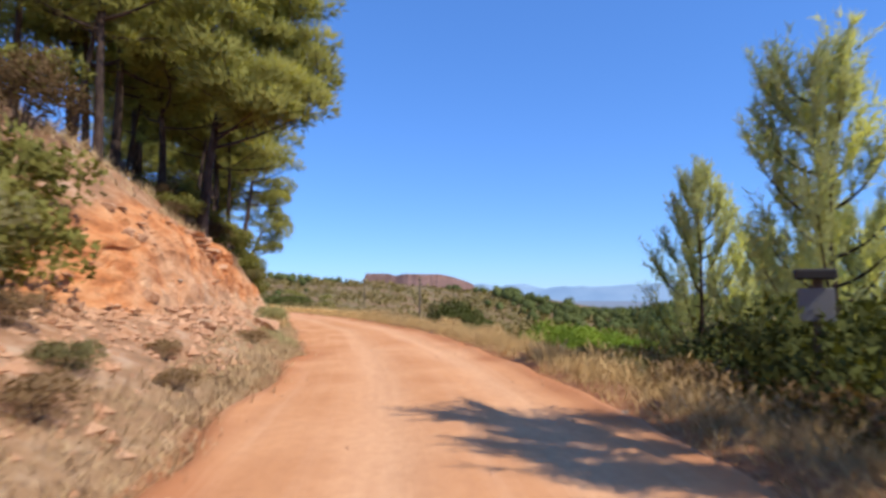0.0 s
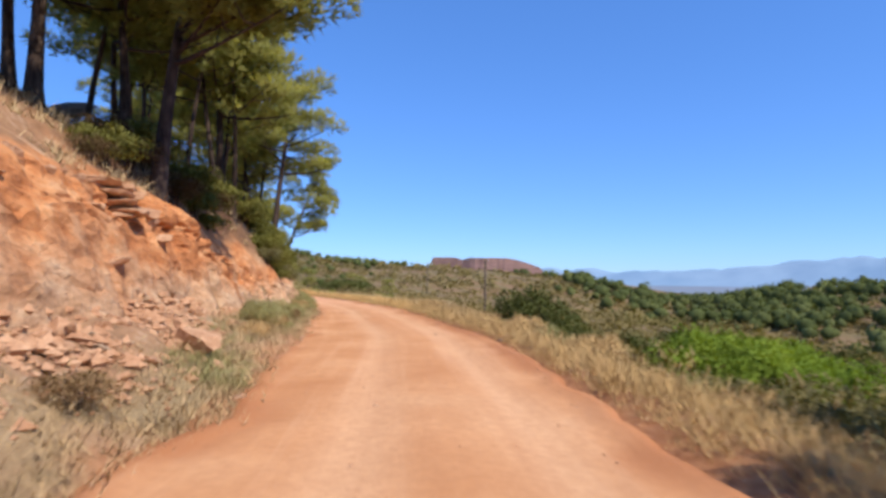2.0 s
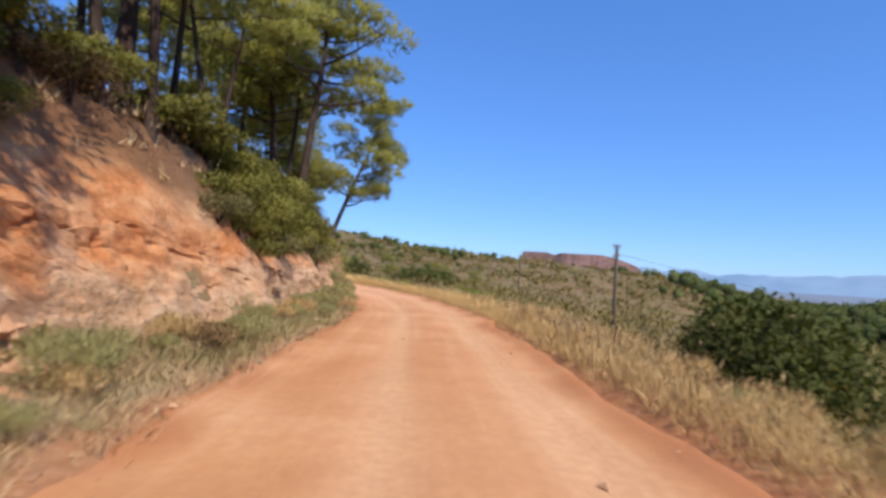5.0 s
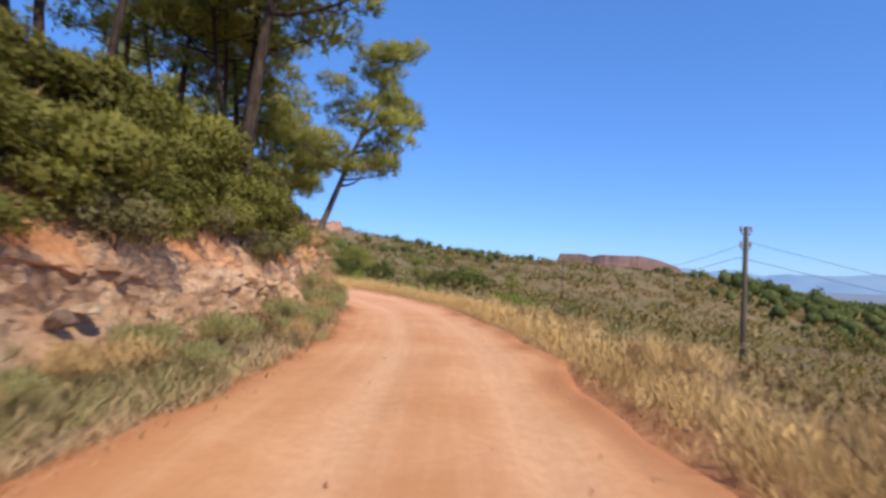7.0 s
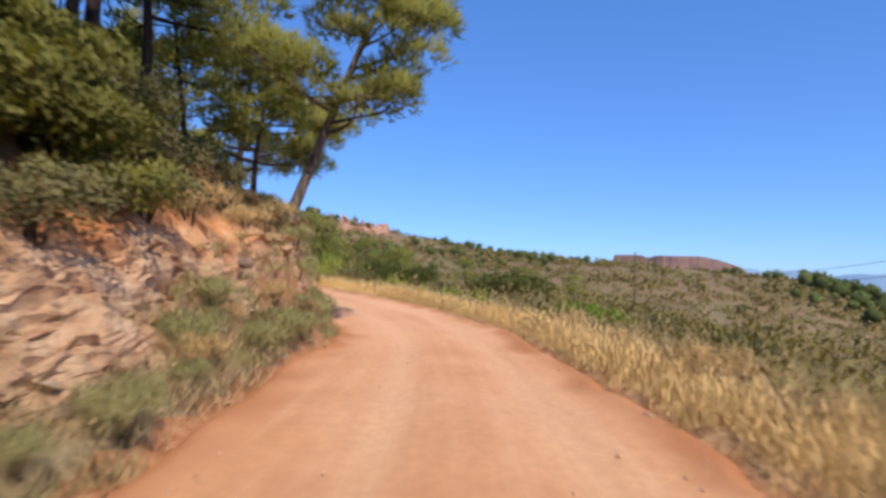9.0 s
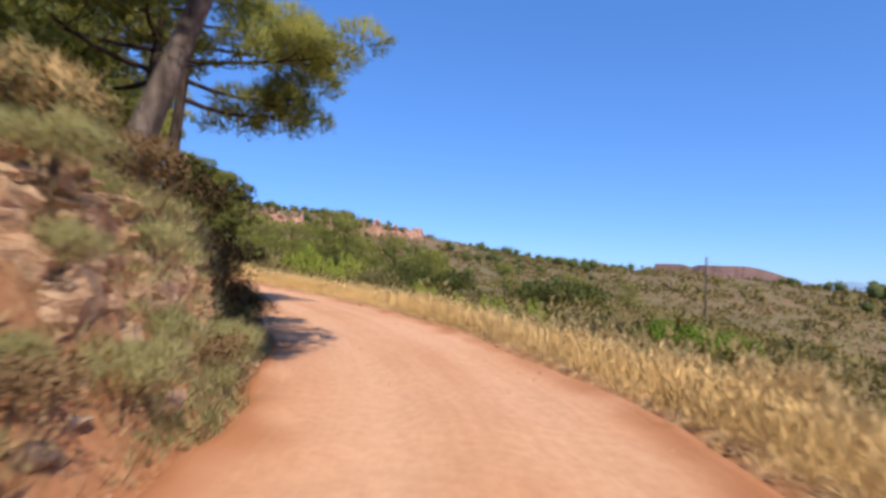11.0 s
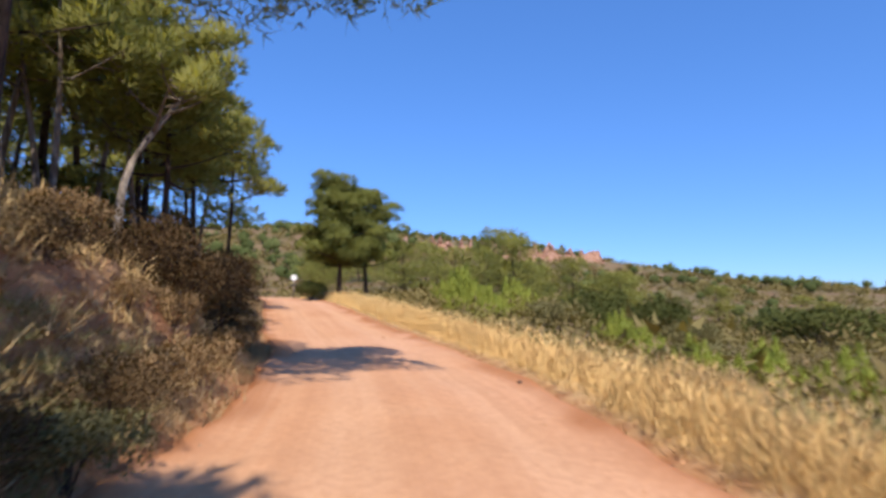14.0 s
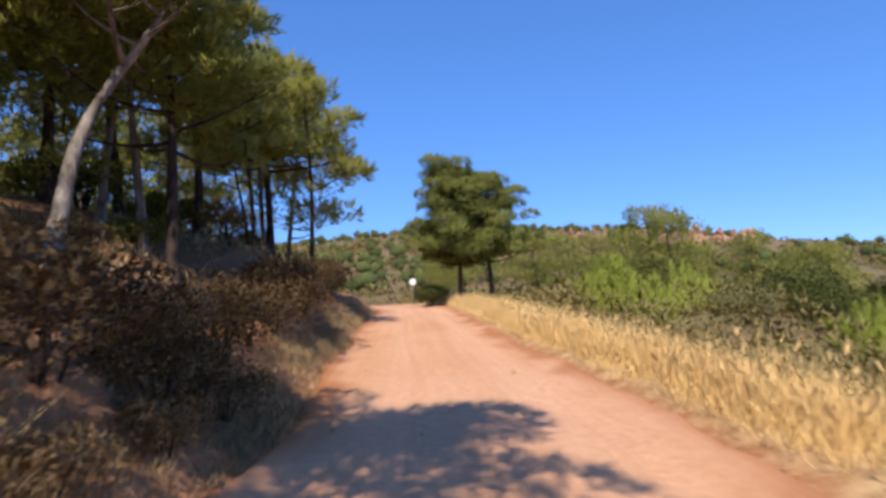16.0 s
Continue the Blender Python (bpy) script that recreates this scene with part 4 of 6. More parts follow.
thin = pine_tree(9, 7.2, 0.5, 2.0, (0.05, 0.0), girth=0.10, dense=200, limbs=11, label="slender pine with a bare dark trunk")
stand(thin, -11.8, 29.2)
for px, py, kind, turn, size in [
    (-8.6, 14.3, behind, 200, 0.95), (-9.7, 15.0, thin, 40, 0.95), (-10.6, 13.4, near_pine, 120, 1.0), (-12.6, 16.8, behind, 20, 1.0), (-11.4, 10.2, thin, 160, 1.1),
    (-10.0, 25.6, thin, 200, 1.1), (-9.9, 26.6, thin, 320, 1.05), (-10.4, 24.4, thin, 100, 1.0), (-10.6, 18.6, near_pine, 60, 1.05), (-12.2, 19.6, behind, 250, 1.05), (-13.8, 21.4, near_pine, 190, 1.1),
    (-19.4, 45.5, thin, 310, 0.95), (-16.0, 40.0, behind, 120, 0.85), (-14.6, 38.7, thin, 220, 1.0), (-17.6, 42.6, near_pine, 40, 0.85), (-18.6, 47.2, near_pine, 170, 0.72),
    (-12.4, 22.5, thin, 70, 1.0), (-13.6, 25.4, behind, 310, 0.95), (-12.6, 31.6, thin, 250, 1.05), (-15.0, 35.2, thin, 70, 1.1), (-17.3, 39.7, thin, 130, 1.15),
    (-15.0, 39.6, thin, 10, 1.15), (-20.5, 42.3, thin, 250, 1.1), (-25.5, 50.3, thin, 30, 1.0), (-27.2, 49.4, thin, 170, 1.05), (-27.0, 46.0, thin, 100, 1.0),
    (-19.4, 37.0, near_pine, 200, 0.95), (-21.5, 41.5, behind, 60, 1.0), (-17.8, 33.5, thin, 140, 1.0), (-14.8, 27.8, near_pine, 290, 0.9),
]:
    again(kind, px, py, turn, size, SHADY if kind in (behind, near_pine) else "")

# the wood where the road bends away
wood_rng = np.random.default_rng(31)
pale_thin = again(thin, -33.6, 52.4, 80, 1.05, "slender pine with a bare pale trunk")
for part_of in pale_thin.children:
    if part_of.name.startswith(("trunk", "limb")):
        part_of.data = part_of.data.copy()
        part_of.data.materials[0] = PALE_BARK
for px, py, kind, turn, size in [
    (-32.3, 55.9, near_pine, 120, 0.72), (-38.8, 57.5, near_pine, 20, 0.85), (-41.2, 60.3, near_pine, 320, 0.95), (-40.0, 61.3, thin, 20, 0.95), (-42.6, 60.0, thin, 300, 0.8), (-36.0, 56.4, behind, 220, 0.8),
    (-34.8, 54.9, pale_thin, 140, 1.0), (-31.9, 53.2, pale_thin, 20, 0.95), (-33.6, 55.6, pale_thin, 230, 1.0), (-32.6, 52.0, pale_thin, 170, 1.0), (-30.9, 51.6, thin, 60, 1.0), (-33.0, 53.2, pale_thin, 300, 0.9), (-38.7, 59.4, thin, 200, 0.85), (-39.1, 59.2, thin, 350, 0.8), (-35.6, 51.8, pale_thin, 260, 0.95),
    (-36.9, 54.0, near_pine, 150, 0.95), (-39.6, 55.6, tall_pine, 250, 0.75),

]:
    again(kind, px, py, turn, size, SHADY if kind in (behind, near_pine, tall_pine) else "")

# crowded pines deeper in the wood
deep_pine = stand(pine_tree(13, 7.6, 0.25, 2.6, (0.0, 0.03), girth=0.12, limbs=13, dense=130, fine=1.4, clump=0.42, tips=(0.6, 0.95), bark=PALE_BARK, label="slim pine in the depth of the wood"), -44.6, 62.0)
for k in range(26):
    ds, dd = float(wood_rng.uniform(62, 92)), float(wood_rng.uniform(9, 26))
    dx, dy = map(float, at_road(ds, dd))
    again(deep_pine, dx, dy, float(wood_rng.uniform(0, 360)), float(wood_rng.uniform(0.75, 1.05)))

# the clump of three pines beside the far bend
GROVE = "rounded dark green pine in a clump of three beside the road"
lone = stand(pine_tree(10, 8.0, 0.34, 2.6, (0.0, 0.0), girth=0.17, limbs=24, dense=270, clump=0.35, needles=DEEP_NEEDLES, label=GROVE), -49.5, 74.0, 0, 1.03)
again(lone, -50.7, 74.8, 130, 0.95)
again(lone, -48.9, 75.9, 250, 0.98)

# ---- young pines and bushes on the downhill side ----
YOUNG = "young open pine with upright pale green shoots"
sapling = stand(young_pine(11, 5.2, 1.5, YOUNG_NEEDLES, YOUNG), 5.3, 12.2, 0, 0.92)
again(sapling, 7.3, 13.6, 90, 0.85)
# Stands out of view; placed and sized to throw its shadow across the road.
again(sapling, 5.2, 2.3, 30, 1.4)
again(sapling, 8.8, 12.4, 20, 1.0)
again(sapling, 7.2, 11.2, 200, 0.7)
again(sapling, 5.5, 8.4, 250, 1.1)
again(sapling, 9.8, 15.0, 310, 1.1)

DARK_BUSH, GREEN_BUSH, GREY_BUSH, DRY_BUSH = ("dense dark green evergreen bush on the slope", "bright green leafy bush on the slope", "scrubby grey-green bush on dry ground", "dry brown thorny bush at the roadside")
dark_bush = stand(shrub("bush", 21, 1.7, 2.2, 0.09, OAK_LEAF, 4600, 16, DARK_BUSH, "bushes by the road"), 0.6, 29.0, 0, 1.15)
green_bush = stand(shrub("bush", 22, 1.5, 1.7, 0.075, BRIGHT_LEAF, 4400, 15, GREEN_BUSH, "bushes by the road", upright=0.7), 5.0, 24.0)
grey_bush = stand(shrub("bush", 23, 1.2, 1.2, 0.07, OLIVE_LEAF, 3100, 13, GREY_BUSH, "bushes by the road"), 3.2, 26.5)
dry_bush = stand(shrub("bush", 24, 0.9, 0.9, 0.085, DRY_LEAF, 1800, 11, DRY_BUSH, "bushes by the road", upright=0.6, aspect=0.4), 3.2, 9.4)
fresh_pine = stand(plume_pine(25, 1.5, 2.6, "bushy bright green young pine on the slope"), -36.4, 72.6)
low_bush = stand(shrub("bush", 26, 2.4, 1.5, 0.105, OAK_LEAF, 5000, 20, "wide low dark green thicket of shrubs", "bushes by the road"), -24.7, 91.4, 0, 1.9)
for px, py, kind, turn, size in [
    (3.3, 10.5, grey_bush, 20, 0.75), (3.7, 12.7, grey_bush, 110, 0.9), (3.1, 8.5, grey_bush, 200, 0.65), (4.3, 15.3, grey_bush, 280, 1.0), (3.2, 16.9, grey_bush, 340, 0.75), (2.9, 13.9, grey_bush, 60, 0.6), (2.9, 18.8, grey_bush, 150, 0.7),
    (1.9, 31.6, dark_bush, 200, 0.95), (1.6, 25.0, dark_bush, 30, 0.6), (3.6, 18.4, green_bush, 10, 1.0), (4.6, 19.6, green_bush, 80, 1.2), (5.6, 21.0, green_bush, 170, 1.2), (4.3, 22.6, green_bush, 260, 1.0), (6.2, 17.8, green_bush, 310, 1.1),
    (2.9, 21.2, grey_bush, 20, 0.9), (3.2, 24.6, grey_bush, 110, 1.1), (4.8, 28.0, grey_bush, 200, 1.3), (6.6, 27.4, green_bush, 290, 1.0), (2.6, 27.4, grey_bush, 350, 0.9), (8.6, 30.6, grey_bush, 60, 1.4), (4.2, 32.4, grey_bush, 140, 1.2), (7.0, 33.0, grey_bush, 230, 1.3), (9.6, 23.6, grey_bush, 320, 1.3), (3.0, 34.4, grey_bush, 50, 1.0),
    (6.8, 22.0, green_bush, 60, 1.1), (4.4, 26.6, green_bush, 130, 0.9), (7.6, 25.4, green_bush, 220, 1.2), (4.0, 20.8, grey_bush, 10, 1.1), (5.6, 19.2, green_bush, 300, 0.9),
    (2.6, 23.2, dark_bush, 80, 0.62), (3.4, 29.6, grey_bush, 150, 1.2), (6.2, 30.2, dark_bush, 200, 0.9), (8.4, 34.0, green_bush, 10, 1.1), (10.6, 28.5, dark_bush, 280, 1.2),
    (4.5, 7.2, dark_bush, 140, 0.8), (4.9, 6.8, dark_bush, 330, 1.15), (3.9, 7.7, dark_bush, 50, 0.65), (5.4, 7.0, grey_bush, 10, 1.6), (4.9, 8.3, dark_bush, 250, 1.0), (5.6, 5.9, grey_bush, 300, 1.2), (4.0, 5.9, grey_bush, 10, 0.7), (5.9, 8.0, grey_bush, 80, 1.9),
    (5.0, 7.6, dark_bush, 40, 0.95), (6.2, 8.6, grey_bush, 200, 1.5), (4.2, 6.6, grey_bush, 90, 0.9), (6.6, 8.4, grey_bush, 40, 1.8), (6.4, 4.9, grey_bush, 160, 1.9), (5.6, 10.6, grey_bush, 90, 1.5), (7.0, 12.6, green_bush, 40, 1.3), (5.0, 13.2, grey_bush, 0, 1.2), (5.0, 9.0, dry_bush, 10, 1.2), (6.2, 9.6, grey_bush, 250, 2.2), (7.6, 7.2, grey_bush, 70, 1.7), (6.2, 11.4, green_bush, 10, 1.1), (4.1, 11.4, grey_bush, 30, 0.9), (3.9, 14.0, grey_bush, 100, 0.95),
    (4.6, 16.4, grey_bush, 190, 1.1), (7.2, 16.2, dark_bush, 10, 1.0), (8.6, 19.0, dark_bush, 120, 1.1), (3.5, 5.4, dry_bush, 60, 0.9), (3.3, 12.3, dry_bush, 140, 0.9),
    (3.0, 7.0, dry_bush, 200, 0.8), (3.2, 16.2, dry_bush, 260, 0.8), (4.4, 4.0, grey_bush, 0, 1.0), (2.2, 19.5, dry_bush, 30, 0.7), (-0.6, 32.6, dry_bush, 10, 0.75),
    (-1.5, 34.6, dry_bush, 110, 0.95), (-0.2, 35.8, dry_bush, 210, 1.0), (-2.4, 36.4, dry_bush, 300, 0.6), (-0.6, 37.6, grey_bush, 20, 0.8), (0.4, 39.8, dry_bush, 70, 1.0),
    (-12.4, 62.3, green_bush, 40, 1.0), (-11.0, 63.6, green_bush, 170, 0.9), (-20.4, 65.0, fresh_pine, 10, 0.72), (-19.2, 67.6, fresh_pine, 130, 0.8), (-22.6, 66.8, fresh_pine, 220, 0.72), (-21.4, 68.6, fresh_pine, 70, 0.8), (-18.0, 64.6, fresh_pine, 330, 0.6),
    (-26.4, 71.4, fresh_pine, 300, 0.72), (-28.6, 73.6, fresh_pine, 80, 0.75), (-24.0, 70.2, grey_bush, 140, 1.2), (-31.0, 77.0, dark_bush, 10, 0.9),
    (-38.2, 74.2, fresh_pine, 40, 1.05), (-40.4, 76.2, fresh_pine, 110, 1.15), (-34.6, 72.2, fresh_pine, 200, 0.8), (-37.0, 77.4, fresh_pine, 290, 1.0), (-42.2, 79.0, fresh_pine, 20, 1.1),
    (-33.0, 75.0, grey_bush, 250, 1.2), (-30.4, 82.4, dark_bush, 190, 1.3), (-35.8, 85.2, dark_bush, 330, 1.4), (-27.2, 78.6, grey_bush, 60, 1.3), (-51.4, 72.9, dark_bush, 60, 0.75),
    (-52.2, 73.6, dark_bush, 200, 0.7), (-17.6, 72.4, grey_bush, 30, 1.2), (-14.0, 70.4, dark_bush, 90, 0.7), (-8.6, 66.4, grey_bush, 200, 1.1), (-5.4, 58.6, grey_bush, 300, 1.0),
]:
    again(kind, px, py, turn, size)

# rounded pines out on the far slope
far_round = stand(pine_tree(12, 6.0, 0.2, 2.7, girth=0.14, limbs=13, dense=95, fine=1.4, clump=0.46, tips=(0.6, 0.95), label="rounded pine on the far slope"), -45.4, 88.6)
for px, py, turn, size in [(-48.4, 91.0, 40, 1.15), (-52.0, 93.6, 90, 0.9), (-42.0, 92.0, 150, 0.85), (-37.4, 90.5, 210, 0.7), (-57.0, 97.0, 260, 1.0), (-62.0, 96.0, 300, 0.95), (-44.0, 103.0, 20, 0.8),
                           (-36.0, 108.0, 70, 0.7), (-66.0, 104.0, 110, 1.1), (-71.0, 99.0, 160, 1.0), (-76.0, 93.0, 200, 1.05), (-60.0, 112.0, 250, 0.9), (-29.0, 118.0, 10, 0.6), (-52.0, 120.0, 340, 0.8),
                           (-70.0, 86.0, 30, 0.8), (-66.0, 83.5, 190, 0.7), (-60.5, 80.5, 80, 0.55), (-55.0, 104.0, 0, 0.9), (-64.0, 118.0, 60, 1.0), (-80.0, 104.0, 120, 1.1), (-84.0, 116.0, 10, 1.2), (-72.0, 126.0, 200, 1.0), (-48.0, 110.0, 280, 0.8), (-40.0, 98.0, 330, 0.75), (-88.0, 98.0, 40, 1.2), (-58.0, 88.0, 100, 0.85), (-94.0, 110.0, 150, 1.2), (-22.0, 110.0, 220, 0.55), (-33.0, 126.0, 20, 0.7)]:
    again(far_round, px, py, turn, size)

# ---- bushes over the bank ----
over = stand(shrub("bush", 27, 1.3, 1.3, 0.095, LENTISK, 2500, 15, "dark green bush hanging over the cut bank", "bushes over the bank"), *at_road(36.5, 4.6))
brown = stand(shrub("bush", 28, 1.1, 1.2, 0.065, SHADED_BROWN_LEAF, 3400, 13, "dry brown bush on the bank, shade painted into its leaves", "bushes over the bank", upright=0.5, aspect=0.5), *at_road(52.6, 3.4))
feathery = stand(shrub("bush", 29, 0.9, 1.0, 0.17, GREEN_WEED, 2600, 12, "feathery grey-green weed clump on the verge", "weed clumps on the verges", upright=1.3, aspect=0.085), *at_road(21.6, 3.3), 0, 0.7)
tan_clump = stand(shrub("bush", 30, 0.9, 1.0, 0.18, TAN_GRASS, 2400, 12, "fluffy tan dry weed clump on the verge", "weed clumps on the verges", upright=1.3, aspect=0.075), *at_road(29.0, -3.6), 0, 0.7)
for bs, bd, kind, turn, size in [
    (33.0, 4.3, over, 30, 0.85), (34.7, 4.7, over, 100, 0.85), (35.8, 5.6, over, 160, 0.7), (38.2, 4.2, over, 220, 0.68), (39.6, 4.6, over, 290, 0.62), (37.6, 5.8, over, 10, 0.62), (41.2, 4.4, over, 60, 0.7),
    (42.6, 4.3, grey_bush, 130, 0.8), (44.4, 4.0, grey_bush, 200, 0.7), (31.2, 5.0, over, 240, 0.8), (29.4, 4.9, over, 310, 0.7), (27.6, 5.4, over, 20, 0.75), (25.8, 5.8, over, 80, 0.8), (24.6, 5.5, over, 150, 0.6),
    (23.2, 6.4, over, 230, 0.8), (21.8, 6.6, over, 300, 0.7), (30.0, 7.0, grey_bush, 0, 1.0), (26.0, 7.6, grey_bush, 70, 1.0), (34.0, 7.4, over, 40, 0.8), (40.2, 6.4, over, 120, 0.7),
    (46.2, 3.8, dry_bush, 40, 0.6), (47.4, 3.7, grey_bush, 100, 0.5), (43.2, 4.4, over, 10, 0.6), (44.8, 4.3, grey_bush, 90, 0.6), (46.4, 4.2, over, 170, 0.55), (42.0, 4.8, over, 240, 0.65), (40.6, 3.9, over, 20, 0.7), (39.0, 5.6, over, 200, 0.7), (48.4, 4.3, over, 300, 0.22), (19.5, 3.0, feathery, 60, 0.56), (21.0, 3.2, feathery, 160, 0.62), (23.4, 3.1, feathery, 10, 0.62), (26.2, 2.9, dry_bush, 70, 0.5), (32.4, 2.8, feathery, 200, 0.5), (34.2, 2.7, feathery, 280, 0.56), (35.6, 2.75, dry_bush, 20, 0.5), (37.8, 2.7, feathery, 110, 0.56), (41.4, 2.7, feathery, 30, 0.56), (43.8, 2.65, dry_bush, 330, 0.45), (46.6, 2.65, feathery, 150, 0.5), (4.6, 3.0, dry_bush, 0, 0.44), (5.8, 3.4, grey_bush, 50, 0.33), (7.0, 2.8, dry_bush, 100, 0.33), (6.2, 4.2, dry_bush, 150, 0.5), (8.4, 3.4, dry_bush, 200, 0.33), (12.0, 2.8, dry_bush, 310, 0.4), (48.6, 3.9, brown, 170, 0.19), (49.8, 4.2, brown, 230, 0.19), (50.8, 3.6, brown, 300, 0.22), (51.6, 4.4, brown, 20, 0.18), (53.8, 4.2, brown, 40, 0.24), (53.6, 3.3, brown, 80, 0.34), (55.6, 3.1, brown, 210, 0.59), (56.6, 3.0, grey_bush, 270, 0.5), (56.2, 4.0, brown, 30, 0.34), (55.0, 4.4, brown, 130, 0.27),
    (53.4, 2.85, brown, 20, 0.78), (54.6, 2.75, brown, 140, 0.59), (55.4, 2.5, brown, 0, 0.25), (56.0, 4.4, brown, 210, 0.11), (58.4, 4.6, brown, 330, 0.11), (57.4, 2.9, grey_bush, 270, 0.22), (60.0, 4.6, over, 50, 0.3), (62.0, 3.4, brown, 110, 0.9), (62.8, 3.0, brown, 180, 0.9),
    (64.4, 3.2, brown, 250, 0.9), (65.6, 2.9, brown, 320, 0.8), (66.8, 3.4, dry_bush, 30, 0.9), (68.2, 3.1, brown, 90, 1.0), (69.8, 3.2, brown, 150, 0.9), (71.4, 3.1, brown, 220, 1.0), (73.0, 3.3, brown, 280, 0.9),
    (74.6, 3.0, dry_bush, 350, 0.9), (76.2, 3.2, brown, 60, 0.85), (78.0, 3.2, brown, 120, 1.0), (80.2, 3.4, dry_bush, 190, 0.8), (82.6, 3.5, brown, 250, 1.0), (85.0, 3.6, brown, 310, 0.9),
    (6.4, 5.4, over, 10, 1.1), (7.8, 5.6, over, 70, 1.2), (9.0, 6.2, over, 130, 1.2), (5.0, 4.9, grey_bush, 190, 1.2), (10.6, 6.4, brown, 250, 1.1), (12.2, 7.4, over, 310, 1.0), (3.0, 4.6, over, 30, 1.0),
    (66.0, 5.6, over, 10, 0.5), (69.0, 5.4, brown, 80, 0.55), (63.0, 5.2, brown, 150, 0.55), (60.0, 6.0, over, 220, 0.4), (57.0, 5.6, brown, 290, 0.13), (72.0, 5.6, over, 0, 0.55), (75.5, 5.0, brown, 70, 1.0),

    (51.2, 2.7, brown, 15, 0.5), (52.2, 2.5, grey_bush, 75, 0.45), (54.0, 2.4, brown, 190, 0.55), (56.8, 2.5, brown, 300, 0.5), (57.6, 2.3, grey_bush, 20, 0.45), (58.6, 2.4, brown, 100, 0.5),
    (43.0, 2.35, feathery, 40, 0.53), (44.2, 2.4, feathery, 130, 0.58), (45.2, 2.3, feathery, 220, 0.5), (46.0, 2.45, dry_bush, 300, 0.5), (47.0, 2.3, feathery, 10, 0.58), (48.0, 2.4, feathery, 90, 0.5), (49.0, 2.3, dry_bush, 170, 0.5), (50.0, 2.3, feathery, 260, 0.53),
    (59.6, 2.5, dry_bush, 30, 0.6), (60.4, 3.0, dry_bush, 100, 0.45), (61.0, 2.4, dry_bush, 190, 0.65), (61.8, 2.9, dry_bush, 250, 0.6), (60.2, 3.6, dry_bush, 310, 0.6), (63.4, 2.5, dry_bush, 50, 0.55), (59.0, 3.2, brown, 80, 0.5), (62.4, 3.7, brown, 140, 0.55), (64.8, 2.5, dry_bush, 220, 0.55), (66.2, 2.5, brown, 280, 0.5),
]:
    again(kind, *map(float, at_road(bs, bd)), turn, size)
clump_rng = np.random.default_rng(37)
for cs in np.arange(18.0, 50.0, 0.9):
    cs = float(cs + clump_rng.uniform(-0.4, 0.4))
    again(feathery if clump_rng.random() < 0.6 else tan_clump, *map(float, at_road(cs, float(left_edge(cs)) + float(clump_rng.uniform(0.35, 0.9)))), float(clump_rng.uniform(0, 360)), float(clump_rng.uniform(0.25, 0.5)))
for cs in np.arange(16.0, 60.0, 0.95):
    cs = float(cs + clump_rng.uniform(-0.4, 0.4))
    again(tan_clump if clump_rng.random() < 0.75 else feathery, *map(float, at_road(cs, -float(clump_rng.uniform(2.9, 5.2)))), float(clump_rng.uniform(0, 360)), float(clump_rng.uniform(0.4, 0.85)))
over_rng = np.random.default_rng(33)
for bs in np.arange(29.5, 42.5, 0.95):
    bs = float(bs + over_rng.uniform(-0.3, 0.3))
    bd = float(bank_foot(bs) + bank_width(bs) + over_rng.uniform(0.05, 0.4))
    again(over if over_rng.random() < 0.65 else grey_bush, *map(float, at_road(bs, bd)), float(over_rng.uniform(0, 360)), float(over_rng.uniform(0.42, 0.66)))
# the hedge-like thicket over the later bank
hedge_rng = np.random.default_rng(35)
for bs in np.arange(30.5, 42.4, 0.75):
    for row in (0.6, 1.5):
        hs = float(bs + hedge_rng.uniform(-0.3, 0.3))
        hd = float(bank_foot(hs) + bank_width(hs) + row + hedge_rng.uniform(-0.25, 0.25))
        again(over, *map(float, at_road(hs, hd)), float(hedge_rng.uniform(0, 360)), float(hedge_rng.uniform(0.55, 0.8)) * (1.0 - 0.3 * float(smooth(40, 46, hs))))
# dry brush over the rock at the corner, and undergrowth in the shade of the first pines
brush_rng = np.random.default_rng(39)
for bs in np.arange(42.5, 49.2, 0.55):
    hs = float(bs + brush_rng.uniform(-0.25, 0.25))
    hd = float(bank_foot(hs) + bank_width(hs) + brush_rng.uniform(0.0, 1.3))
    again((tan_clump, dry_bush, grey_bush)[int(brush_rng.integers(0, 3))], *map(float, at_road(hs, hd)), float(brush_rng.uniform(0, 360)), float(brush_rng.uniform(0.4, 0.7)))
for bs in np.arange(18.6, 28.0, 0.6):
    hs = float(bs + brush_rng.uniform(-0.25, 0.25))
    hd = float(bank_foot(hs) + bank_width(hs) + brush_rng.uniform(0.4, 2.0))
    again((over, brown, brown)[int(brush_rng.integers(0, 3))], *map(float, at_road(hs, hd)), float(brush_rng.uniform(0, 360)), float(brush_rng.uniform(0.4, 0.7)))
# dark undergrowth between the trunks of the wood
for bs, bd in ((63.5, 12.5), (68, 13.0), (70.5, 10.0), (72.5, 12.5), (75, 8.4), (77, 11.5), (79.5, 8.0), (81.5, 10.0), (65, 14.5), (70, 16.0), (74.5, 15.0), (79, 14.0), (84, 7.0)):
    again(over, *map(float, at_road(bs, bd)), bs * 37 % 360, 1.1 + 0.04 * (bs % 5), "dark undergrowth bush between pine trunks")
